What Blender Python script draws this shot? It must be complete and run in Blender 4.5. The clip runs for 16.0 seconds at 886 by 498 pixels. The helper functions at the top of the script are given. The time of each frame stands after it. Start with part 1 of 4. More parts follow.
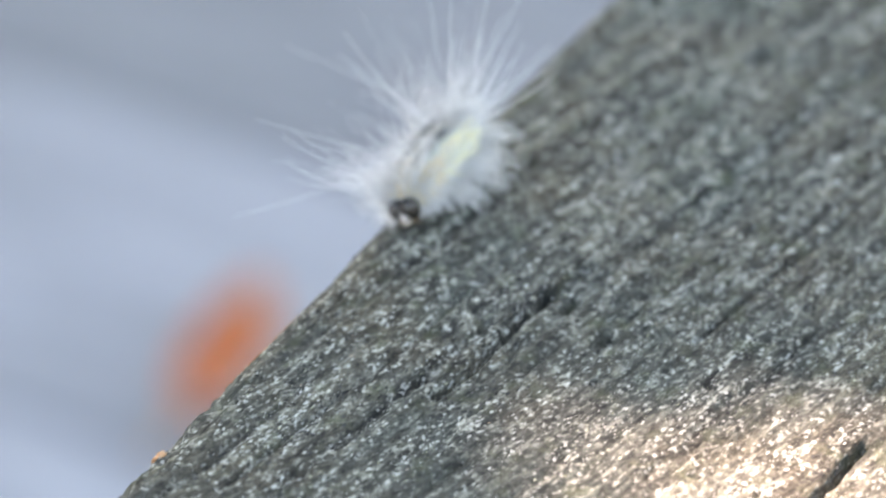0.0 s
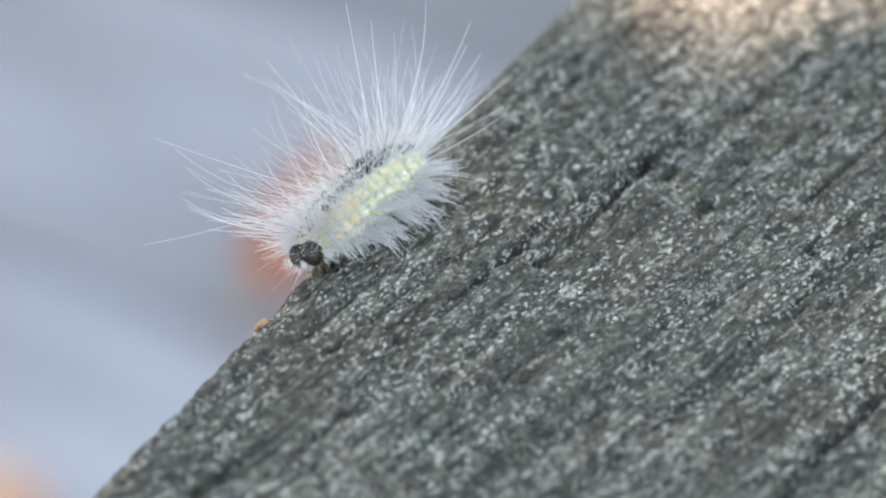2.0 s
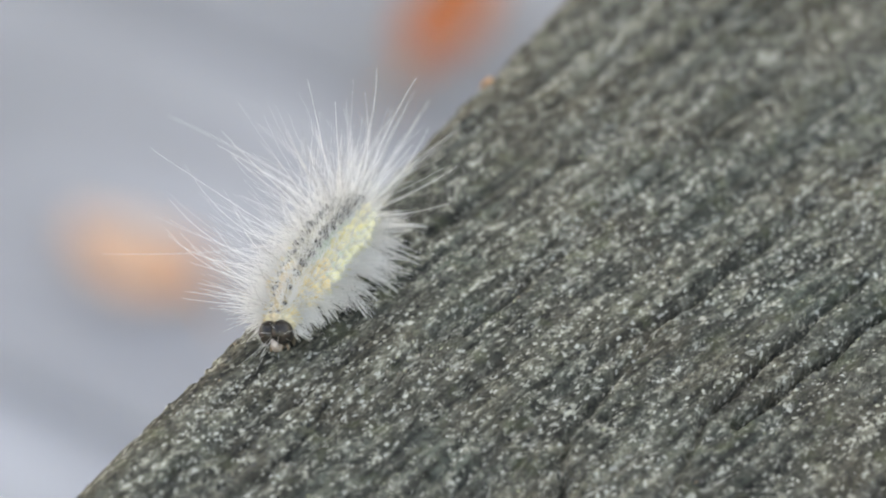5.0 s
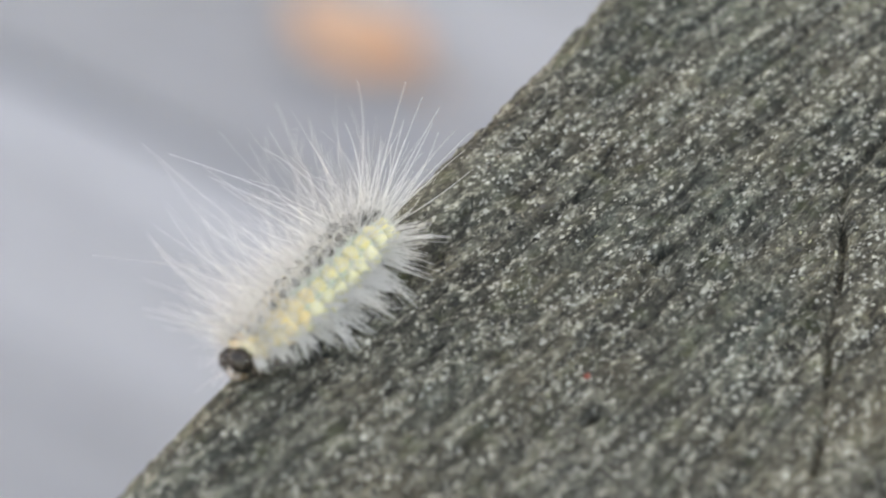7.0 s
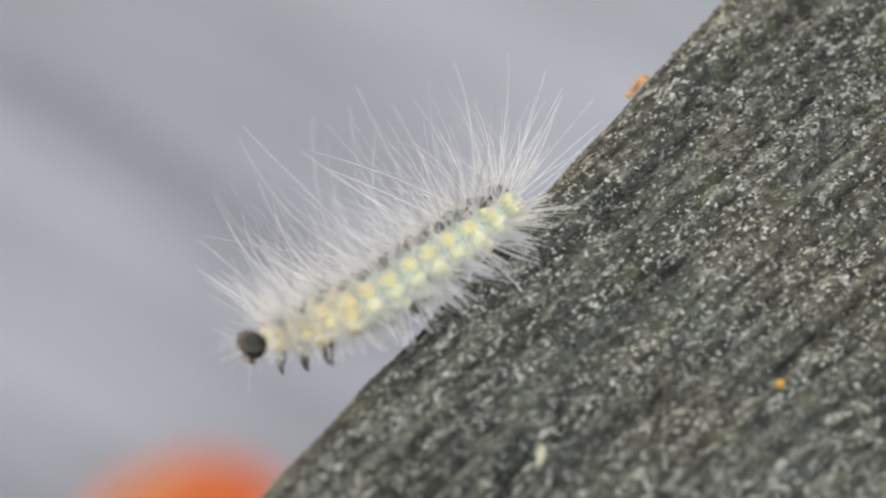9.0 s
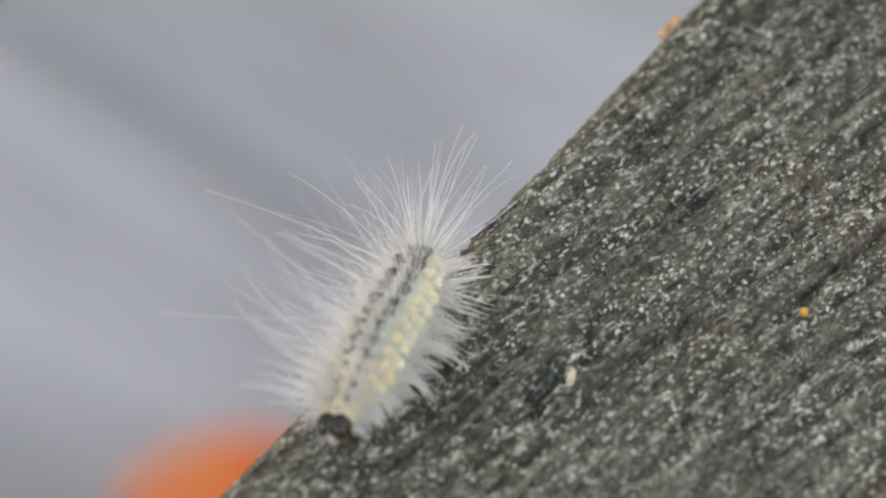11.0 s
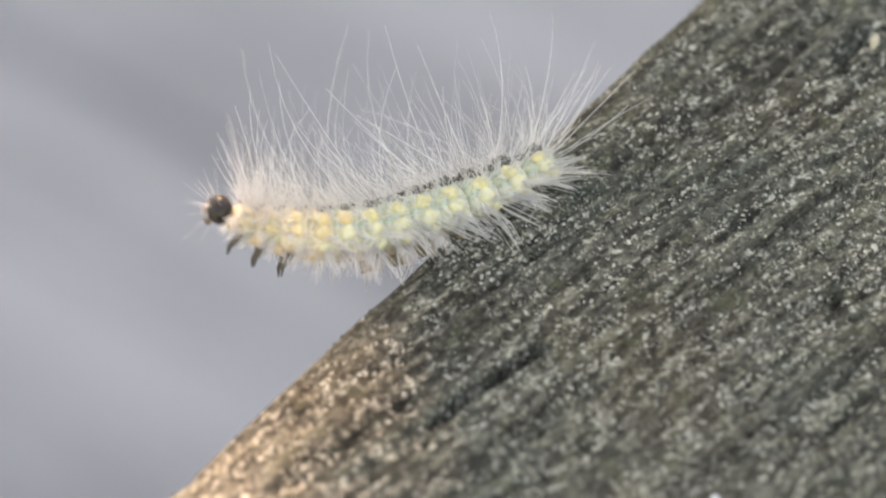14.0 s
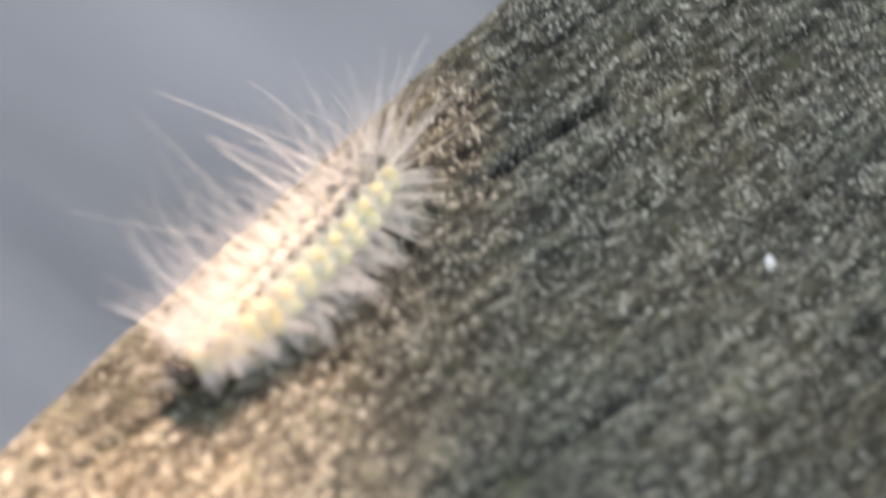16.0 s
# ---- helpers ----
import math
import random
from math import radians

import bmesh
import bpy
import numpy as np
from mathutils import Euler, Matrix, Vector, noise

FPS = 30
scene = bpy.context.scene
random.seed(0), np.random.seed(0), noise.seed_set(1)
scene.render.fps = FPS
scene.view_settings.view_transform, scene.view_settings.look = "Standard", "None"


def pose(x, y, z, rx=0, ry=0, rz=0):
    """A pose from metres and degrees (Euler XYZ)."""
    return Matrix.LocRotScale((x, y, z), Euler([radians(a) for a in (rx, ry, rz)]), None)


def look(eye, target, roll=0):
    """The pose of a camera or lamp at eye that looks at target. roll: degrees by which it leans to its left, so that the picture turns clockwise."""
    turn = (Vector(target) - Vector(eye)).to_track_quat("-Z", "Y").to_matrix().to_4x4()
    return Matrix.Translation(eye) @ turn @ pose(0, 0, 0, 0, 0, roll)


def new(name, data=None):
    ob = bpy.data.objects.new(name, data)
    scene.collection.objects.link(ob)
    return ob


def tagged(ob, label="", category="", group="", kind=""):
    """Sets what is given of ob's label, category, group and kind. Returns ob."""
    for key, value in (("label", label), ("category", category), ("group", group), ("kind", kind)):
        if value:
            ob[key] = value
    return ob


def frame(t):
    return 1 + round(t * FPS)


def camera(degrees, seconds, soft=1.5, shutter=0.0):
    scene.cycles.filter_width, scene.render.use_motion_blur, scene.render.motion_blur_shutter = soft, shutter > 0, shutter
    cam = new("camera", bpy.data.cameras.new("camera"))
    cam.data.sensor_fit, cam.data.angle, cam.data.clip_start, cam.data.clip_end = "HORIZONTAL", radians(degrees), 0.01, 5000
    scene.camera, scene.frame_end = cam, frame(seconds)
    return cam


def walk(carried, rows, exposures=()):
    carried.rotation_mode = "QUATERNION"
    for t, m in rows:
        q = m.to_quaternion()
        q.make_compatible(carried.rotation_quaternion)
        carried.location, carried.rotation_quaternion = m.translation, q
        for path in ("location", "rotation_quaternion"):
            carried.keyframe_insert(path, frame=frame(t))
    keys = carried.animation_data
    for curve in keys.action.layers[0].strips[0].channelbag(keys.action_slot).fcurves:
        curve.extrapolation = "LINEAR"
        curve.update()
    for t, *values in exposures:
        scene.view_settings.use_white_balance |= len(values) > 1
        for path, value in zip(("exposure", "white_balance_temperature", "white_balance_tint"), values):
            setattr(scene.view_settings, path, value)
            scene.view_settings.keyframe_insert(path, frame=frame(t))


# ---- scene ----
cam = camera(12, 16.0, 1.9, 0.4)


def aim(x, y, z, heading, pitch, roll):
    """Camera pose: heading from the x axis, pitch below the horizon, roll, in degrees."""
    return pose(x, y, z, 0, 0, heading - 90) @ pose(0, 0, 0, 90 - pitch) @ pose(0, 0, 0, 0, 0, roll)


PATH = [
    (0.0, aim(-0.22452, -0.14407, 0.20558, 27.73, 34.82, 1.48)),
    (0.5, aim(-0.22552, -0.14413, 0.20775, 28.02, 35.25, 1.11)),
    (1.0, aim(-0.22620, -0.14365, 0.20501, 28.10, 35.55, 1.10)),
    (1.5, aim(-0.22514, -0.14270, 0.20395, 28.31, 36.28, 0.63)),
    (2.0, aim(-0.22554, -0.14119, 0.20403, 28.76, 36.49, 0.62)),
    (2.5, aim(-0.23091, -0.14272, 0.20711, 29.53, 37.78, 0.77)),
    (3.0, aim(-0.23100, -0.14274, 0.20777, 30.12, 37.86, 0.34)),
    (5.3, aim(-0.25688, -0.14906, 0.22397, 31.24, 39.71, 0.43)),
    (5.5, aim(-0.25589, -0.14935, 0.22372, 32.14, 39.93, 0.09)),
    (6.0, aim(-0.25817, -0.14749, 0.22415, 32.65, 41.03, -0.12)),
    (6.5, aim(-0.26704, -0.14671, 0.22649, 33.54, 42.11, -0.95)),
    (7.0, aim(-0.26885, -0.14656, 0.22710, 33.97, 42.17, -1.28)),
    (7.5, aim(-0.27227, -0.13826, 0.23599, 32.91, 45.05, 0.10)),
    (8.0, aim(-0.27396, -0.13347, 0.25075, 34.58, 48.61, -0.37)),
    (8.5, aim(-0.27980, -0.12660, 0.24909, 33.62, 48.26, 0.65)),
    (9.0, aim(-0.28293, -0.12536, 0.25034, 35.19, 48.38, -0.22)),
    (11.3, aim(-0.29734, -0.13464, 0.25415, 36.36, 48.16, -0.48)),
    (11.5, aim(-0.29977, -0.13530, 0.25312, 36.68, 48.01, -0.89)),
    (12.0, aim(-0.30711, -0.14371, 0.24696, 36.39, 47.97, -0.18)),
    (12.5, aim(-0.32843, -0.14287, 0.24025, 37.82, 46.79, -0.75)),
    (13.0, aim(-0.34375, -0.14600, 0.23018, 35.35, 43.58, 0.41)),
    (13.5, aim(-0.34923, -0.14619, 0.23313, 36.30, 43.96, -0.05)),
    (14.0, aim(-0.35005, -0.14731, 0.23430, 37.00, 43.94, -0.61)),
    (14.5, aim(-0.35004, -0.14580, 0.23632, 37.32, 43.87, -0.87)),
    (15.0, aim(-0.35125, -0.15012, 0.23614, 37.37, 43.47, -0.85)),
    (15.5, aim(-0.34156, -0.14171, 0.24672, 37.79, 48.57, 0.07)),
    (16.0, aim(-0.34721, -0.14851, 0.24329, 38.99, 48.62, 0.03)),
]
EXPOSURES = [(0, 2.62, 8500, 10.8), (2.5, 2.49, 9050, 11.6), (5.5, 2.45, 11000, 13), (9, 2.27, 11500, 15), (12, 2.14, 11600, 15), (13, 2.27, 11800, 15), (14.5, 2.14, 11600, 15), (16, 1.94, 10700, 13)]
# The unsteady grip: seconds, and how fast the view swings sideways and downwards, in degrees a second.
GRIP = [(0, 1.6, 1.6), (0.5, 0.7, 0.8), (1, 0.3, 4.6), (1.5, 1.1, 0.0), (2, 1.1, 1.6), (2.5, 1.0, -0.1), (3, 0.5, -0.1), (5.5, 1.5, 2.6), (6, 1.0, 0.1), (6.5, 0.2, 0.0),
        (7, 1.1, 1.5), (7.5, 2.9, 1.1), (8, 0.3, -0.9), (8.5, 2.0, 0.6), (9, -0.3, 0.0), (11.5, -0.8, 4.6), (12, 0.8, 1.8), (12.5, -3.0, -1.5), (13, 3.0, 2.5), (13.5, 1.6, 0.5),
        (14, 0.7, -1.2), (14.5, -0.8, -2.2), (15, -1.2, 3.8), (15.5, 3.6, 3.2), (16, -1.5, 3.6)]


def gripped(path, grip):
    """The path with a row just before and after each held time, turned by the swing at that time."""
    swing = {t: (a, b) for t, a, b in grip}
    rows, step = [], 1 / FPS
    for t, m in path:
        a, b = swing.get(t, (0.0, 0.0))
        for s in (-1, 0, 1) if t in swing else (0,):
            if 0 <= t + s * step <= 16:
                rows.append((t + s * step, m @ pose(0, 0, 0, -b * s * step, a * s * step)))
    return rows


walk(cam, gripped(PATH, GRIP), EXPOSURES)
cam.data.dof.use_dof = True
cam.data.dof.focus_distance = 0.341
cam.data.dof.aperture_fstop = 19.0

# ---- light: open shade under an unseen added tree, with a few gaps of sun ----
SUN_AZ, SUN_EL = 38.0, 52.0
SUN = Vector((math.cos(radians(SUN_EL)) * math.cos(radians(SUN_AZ)), math.cos(radians(SUN_EL)) * math.sin(radians(SUN_AZ)), math.sin(radians(SUN_EL))))
world = bpy.data.worlds.new("sky")
scene.world = world
world.use_nodes = True
wt = world.node_tree
sky = wt.nodes.new("ShaderNodeTexSky")
sky.sky_type, sky.sun_disc = "NISHITA", False
sky.sun_elevation, sky.sun_rotation = radians(SUN_EL), radians(90 - SUN_AZ)
wt.links.new(sky.outputs[0], wt.nodes["Background"].inputs[0])
wt.nodes["Background"].inputs[1].default_value = 0.13
sun_data = bpy.data.lights.new("sun", "SUN")
sun_data.energy, sun_data.angle, sun_data.color = 5.0, radians(0.53), (1.0, 0.83, 0.90)
sun = new("sun", sun_data)
sun.matrix_world = look(SUN * 8, (0, 0, 0))


# ---- materials ----
def material(name, rough=0.8, spec=0.3):
    m = bpy.data.materials.new(name)
    m.use_nodes = True
    t = m.node_tree
    b = t.nodes["Principled BSDF"]
    b.inputs["Roughness"].default_value = rough
    b.inputs["Specular IOR Level"].default_value = spec
    return m, t, b


def node(t, kind, **inputs):
    n = t.nodes.new(kind)
    for key, value in inputs.items():
        socket = n.inputs[key.replace("_", " ")]
        if isinstance(value, bpy.types.NodeSocket):
            t.links.new(value, socket)
        else:
            socket.default_value = value
    return n


def noise_of(t, vector, scale, detail=3.0, rough=0.55):
    return node(t, "ShaderNodeTexNoise", Vector=vector, Scale=scale, Detail=detail, Roughness=rough).outputs["Fac"]


def stretched(t, vector, scale):
    n = t.nodes.new("ShaderNodeVectorMath")
    n.operation = "MULTIPLY"
    t.links.new(vector, n.inputs[0])
    n.inputs[1].default_value = scale
    return n.outputs[0]


def ramp(t, fac, stops):
    n = t.nodes.new("ShaderNodeValToRGB")
    while len(n.color_ramp.elements) < len(stops):
        n.color_ramp.elements.new(0.5)
    for e, (p, c) in zip(n.color_ramp.elements, stops):
        e.position, e.color = p, (*c, 1)
    t.links.new(fac, n.inputs[0])
    return n.outputs[0]


def mixed(t, fac, a, b, mode="MIX"):
    n = t.nodes.new("ShaderNodeMix")
    n.data_type, n.blend_type = "RGBA", mode
    for i, v in ((0, fac), (6, a), (7, b)):
        if isinstance(v, bpy.types.NodeSocket):
            t.links.new(v, n.inputs[i])
        elif isinstance(v, tuple):
            n.inputs[i].default_value = (*v, 1)
        else:
            n.inputs[i].default_value = v
    return n.outputs[2]


def bumped(t, b, height, distance, strength=1.0):
    n = node(t, "ShaderNodeBump", Height=height, Distance=distance, Strength=strength)
    t.links.new(n.outputs[0], b.inputs["Normal"])


def grains(t, vector, across, along, warp):
    """Ragged cells a little longer than wide: the random value of each and the distance to its middle."""
    n = node(t, "ShaderNodeTexNoise", Vector=vector, Scale=across * 1.6, Detail=3.0, Roughness=0.7)
    shift = t.nodes.new("ShaderNodeVectorMath")
    shift.operation = "MULTIPLY_ADD"
    t.links.new(n.outputs["Color"], shift.inputs[0])
    shift.inputs[1].default_value = (warp / along, warp / across, warp / across)
    t.links.new(vector, shift.inputs[2])
    v = node(t, "ShaderNodeTexVoronoi", Vector=stretched(t, shift.outputs[0], (along, across, across)), Scale=1.0)
    return node(t, "ShaderNodeSeparateColor", Color=v.outputs["Color"]).outputs["Red"], v.outputs["Distance"]


def weathered_wood():
    """Grey wood eaten into fibres, dusted with drifts of lacy pale lichen between bare dark patches."""
    m, t, b = material("weathered_wood", 0.85, 0.25)
    at = t.nodes.new("ShaderNodeAttribute")
    at.attribute_name = "grain"
    g = at.outputs["Vector"]
    ob = node(t, "ShaderNodeTexCoord").outputs["Object"]
    broad = noise_of(t, stretched(t, g, (20, 420, 1)), 1.0, 3, 0.55)
    streak = noise_of(t, stretched(t, g, (70, 1000, 1)), 1.0, 5, 0.62)
    clump = noise_of(t, stretched(t, g, (400, 950, 1)), 1.0, 6, 0.73)
    fine = noise_of(t, ob, 4200, 4, 0.68)
    patch = noise_of(t, ob, 55, 4, 0.6)
    bare = noise_of(t, stretched(t, g, (55, 330, 1)), 1.0, 4, 0.6)
    chunk, chunk_far = grains(t, ob, 1500, 1300, 1.6)
    crumb, _ = grains(t, ob, 3600, 3200, 1.6)
    base = ramp(t, streak, [(0.33, (0.034, 0.034, 0.028)), (0.45, (0.084, 0.083, 0.067)), (0.56, (0.130, 0.128, 0.104)), (0.72, (0.205, 0.201, 0.165))])
    c = mixed(t, 1.0, base, ramp(t, broad, [(0.32, (0.60, 0.61, 0.61)), (0.5, (1, 1, 1)), (0.68, (1.38, 1.38, 1.32))]), "MULTIPLY")
    c = mixed(t, 0.6, c, ramp(t, patch, [(0.34, (0.78, 0.99, 1.03)), (0.5, (1, 1, 1)), (0.66, (1.18, 0.98, 0.80))]), "MULTIPLY")
    c = mixed(t, 1.0, c, ramp(t, chunk, [(0.0, (0.72, 0.72, 0.72)), (0.35, (0.92, 0.92, 0.92)), (0.7, (1.08, 1.08, 1.07)), (1.0, (1.32, 1.32, 1.29))]), "MULTIPLY")
    c = mixed(t, 1.0, c, ramp(t, crumb, [(0.0, (0.50, 0.50, 0.50)), (0.3, (0.93, 0.93, 0.93)), (0.75, (1.08, 1.08, 1.08)), (1.0, (1.5, 1.5, 1.46))]), "MULTIPLY")
    cover = ramp(t, bare, [(0.40, (0.22, 0.22, 0.22)), (0.56, (1, 1, 1))])
    heap = mixed(t, 1.0, ramp(t, clump, [(0.505, (0, 0, 0)), (0.59, (1, 1, 1))]), cover, "MULTIPLY")
    c = mixed(t, mixed(t, 1.0, ramp(t, chunk, [(0.45, (0, 0, 0)), (0.62, (0.7, 0.7, 0.7))]), heap, "MULTIPLY"), c, (0.34, 0.33, 0.265))
    c = mixed(t, mixed(t, 1.0, ramp(t, crumb, [(0.50, (0, 0, 0)), (0.66, (0.95, 0.95, 0.95))]), heap, "MULTIPLY"), c, (0.57, 0.555, 0.455))
    c = mixed(t, mixed(t, 1.0, ramp(t, crumb, [(0.90, (0, 0, 0)), (0.94, (0.95, 0.95, 0.95))]), cover, "MULTIPLY"), c, (0.70, 0.69, 0.60))
    c = mixed(t, 1.0, c, ramp(t, chunk_far, [(0.45, (1, 1, 1)), (0.75, (0.68, 0.68, 0.68))]), "MULTIPLY")
    c = mixed(t, ramp(t, clump, [(0.36, (0.9, 0.9, 0.9)), (0.43, (0, 0, 0))]), c, (0.014, 0.013, 0.011))
    c = mixed(t, ramp(t, fine, [(0.33, (0.7, 0.7, 0.7)), (0.40, (0, 0, 0))]), c, (0.022, 0.021, 0.018))
    moss = ramp(t, noise_of(t, ob, 330, 3), [(0.56, (0, 0, 0)), (0.74, (0.55, 0.55, 0.55))])
    c = mixed(t, moss, c, (0.115, 0.125, 0.066))
    t.links.new(c, b.inputs["Base Color"])
    both = node(t, "ShaderNodeMath", **{})
    both.operation = "ADD"
    t.links.new(ramp(t, chunk_far, [(0.0, (1, 1, 1)), (0.8, (0, 0, 0))]), both.inputs[0])
    t.links.new(fine, both.inputs[1])
    bumped(t, b, both.outputs[0], 0.00024, 1.0)
    return m


def deck_wood():
    m, t, b = material("grey_deck_wood", 0.8, 0.3)
    ob = node(t, "ShaderNodeTexCoord").outputs["Object"]
    info = node(t, "ShaderNodeObjectInfo")
    wide = noise_of(t, stretched(t, ob, (30, 4, 1)), 1.0, 4, 0.55)
    line = noise_of(t, stretched(t, ob, (160, 4, 1)), 1.0, 3, 0.6)
    cloud = noise_of(t, stretched(t, node(t, "ShaderNodeNewGeometry").outputs["Position"], (9, 6, 1)), 1.0, 3, 0.5)
    c = ramp(t, wide, [(0.3, (0.265, 0.265, 0.28)), (0.5, (0.345, 0.345, 0.363)), (0.7, (0.425, 0.425, 0.445))])
    c = mixed(t, 0.5, c, ramp(t, line, [(0.3, (0.7, 0.7, 0.7)), (0.7, (1.2, 1.2, 1.2))]), "MULTIPLY")
    c = mixed(t, 0.8, c, ramp(t, cloud, [(0.35, (0.78, 0.775, 0.77)), (0.65, (1.12, 1.12, 1.13))]), "MULTIPLY")
    c = mixed(t, 0.3, c, ramp(t, info.outputs["Random"], [(0, (0.85, 0.84, 0.83)), (1, (1.08, 1.08, 1.1))]), "MULTIPLY")
    c = mixed(t, 1.0, c, info.outputs["Color"], "MULTIPLY")
    t.links.new(c, b.inputs["Base Color"])
    bumped(t, b, line, 0.002, 0.6)
    return m


def crumbs(name, stops, rough=0.8, grain=2600):
    m, t, b = material(name, rough, 0.3)
    rnd = node(t, "ShaderNodeNewGeometry").outputs["Random Per Island"]
    ob = node(t, "ShaderNodeTexCoord").outputs["Object"]
    c = ramp(t, rnd, stops)
    n = noise_of(t, ob, grain, 3)
    c = mixed(t, 0.7, c, ramp(t, n, [(0.3, (0.6, 0.6, 0.6)), (0.7, (1.25, 1.25, 1.25))]), "MULTIPLY")
    t.links.new(c, b.inputs["Base Color"])
    bumped(t, b, n, 0.00008, 0.8)
    return m


def leaf_material(name, low, mid, high):
    m, t, b = material(name, 0.5, 0.4)
    ob = node(t, "ShaderNodeTexCoord").outputs["Object"]
    n = noise_of(t, ob, 60, 4)
    f = noise_of(t, ob, 420, 3)
    c = ramp(t, n, [(0.32, low), (0.5, mid), (0.68, high)])
    c = mixed(t, 0.5, c, ramp(t, f, [(0.3, (0.75, 0.75, 0.75)), (0.7, (1.2, 1.2, 1.2))]), "MULTIPLY")
    t.links.new(c, b.inputs["Base Color"])
    bumped(t, b, f, 0.0006, 0.5)
    return m


def skin(front=False):
    """Caterpillar skin: grey band on the back, pale blue-green flanks, yellow lines."""
    m, t, b = material("caterpillar_front_skin" if front else "caterpillar_skin", 0.45, 0.4)
    ob = node(t, "ShaderNodeTexCoord").outputs["Object"]
    sep = node(t, "ShaderNodeSeparateXYZ", Vector=ob)
    ay = node(t, "ShaderNodeMath")
    ay.operation = "ABSOLUTE"
    t.links.new(sep.outputs["Y"], ay.inputs[0])
    ang = node(t, "ShaderNodeMath")
    ang.operation = "ARCTAN2"
    t.links.new(ay.outputs[0], ang.inputs[0])
    t.links.new(sep.outputs["Z"], ang.inputs[1])
    unit = node(t, "ShaderNodeMath")
    unit.operation = "DIVIDE"
    t.links.new(ang.outputs[0], unit.inputs[0])
    unit.inputs[1].default_value = math.pi
    wob = node(t, "ShaderNodeMath")
    wob.operation = "MULTIPLY_ADD"
    n = noise_of(t, ob, 1400, 3)
    t.links.new(n, wob.inputs[0])
    wob.inputs[1].default_value = 0.10
    t.links.new(unit.outputs[0], wob.inputs[2])
    c = ramp(t, wob.outputs[0], [(0.05, (0.50, 0.485, 0.42)), (0.16, (0.38, 0.37, 0.32)), (0.225, (0.50, 0.56, 0.48)), (0.29, (0.52, 0.61, 0.51)),
                                 (0.38, (0.74, 0.74, 0.54)), (0.46, (0.55, 0.63, 0.53)), (0.55, (0.78, 0.78, 0.66)), (0.66, (0.78, 0.77, 0.70)), (0.9, (0.46, 0.41, 0.34))])
    if front:
        c = mixed(t, 0.65, c, (0.84, 0.66, 0.44))
    spot = noise_of(t, ob, 2600, 2)
    c = mixed(t, 0.8, c, ramp(t, spot, [(0.35, (0.62, 0.62, 0.6)), (0.55, (1.05, 1.05, 1.0))]), "MULTIPLY")
    t.links.new(c, b.inputs["Base Color"])
    b.inputs["Subsurface Weight"].default_value = 0.15
    b.inputs["Subsurface Radius"].default_value = (0.0008, 0.0006, 0.0004)
    b.inputs["Subsurface Scale"].default_value = 0.5
    bumped(t, b, n, 0.0001, 0.6)
    return m


def hair(name, colour):
    m, t, b = material(name, 0.4, 0.45)
    b.inputs["Base Color"].default_value = (*colour, 1)
    rnd = node(t, "ShaderNodeNewGeometry").outputs["Random Per Island"]
    c = ramp(t, rnd, [(0, tuple(v * 0.88 for v in colour)), (1, colour)])
    t.links.new(c, b.inputs["Base Color"])
    through_light = node(t, "ShaderNodeBsdfTranslucent")
    t.links.new(c, through_light.inputs[0])
    blend = t.nodes.new("ShaderNodeMixShader")
    blend.inputs[0].default_value = 0.5
    t.links.new(b.outputs[0], blend.inputs[1])
    t.links.new(through_light.outputs[0], blend.inputs[2])
    t.links.new(blend.outputs[0], t.nodes["Material Output"].inputs[0])
    return m


def tone(name, low, high, rough=0.6, scale=1800, bump=0.0001):
    m, t, b = material(name, rough, 0.4)
    ob = node(t, "ShaderNodeTexCoord").outputs["Object"]
    n = noise_of(t, ob, scale, 3)
    t.links.new(ramp(t, n, [(0.35, low), (0.65, high)]), b.inputs["Base Color"])
    bumped(t, b, n, bump, 0.6)
    return m


WOOD, DECK = weathered_wood(), deck_wood()
SPECKS = crumbs("pale_lichen_crumbs", [(0.0, (0.16, 0.16, 0.13)), (0.30, (0.32, 0.315, 0.265)), (0.60, (0.56, 0.55, 0.48)), (0.80, (0.46, 0.46, 0.28)), (0.86, (0.62, 0.61, 0.54)), (0.95, (0.60, 0.58, 0.50)), (1.0, (0.34, 0.24, 0.15))])
GRIT = crumbs("dark_wood_grit", [(0.0, (0.018, 0.018, 0.016)), (0.6, (0.06, 0.061, 0.055)), (1.0, (0.12, 0.115, 0.10))])
LEAF_RED = leaf_material("orange_brown_leaf", (0.36, 0.058, 0.0005), (0.50, 0.095, 0.001), (0.58, 0.14, 0.002))
LEAF_PEACH = leaf_material("peach_leaf", (0.68, 0.26, 0.11), (0.77, 0.43, 0.27), (0.82, 0.60, 0.47))
LEAF_FIRE = leaf_material("bright_orange_leaf", (0.78, 0.10, 0.016), (0.84, 0.17, 0.04), (0.86, 0.29, 0.11))
LEAF_GREEN = leaf_material("green_foliage", (0.03, 0.06, 0.015), (0.05, 0.09, 0.02), (0.08, 0.12, 0.03))
BARK = tone("grey_brown_bark", (0.07, 0.055, 0.04), (0.18, 0.15, 0.12), 0.9, 60, 0.006)
SKIN, SKIN_FRONT, HAIR, HAIR_GREY = skin(), skin(True), hair("white_hair", (0.985, 0.985, 0.98)), hair("grey_hair", (0.42, 0.41, 0.39))
BLACK = tone("black_wart", (0.02, 0.019, 0.018), (0.10, 0.094, 0.085), 0.5)
YELLOW = tone("yellow_wart", (0.78, 0.68, 0.30), (0.88, 0.81, 0.48), 0.5)
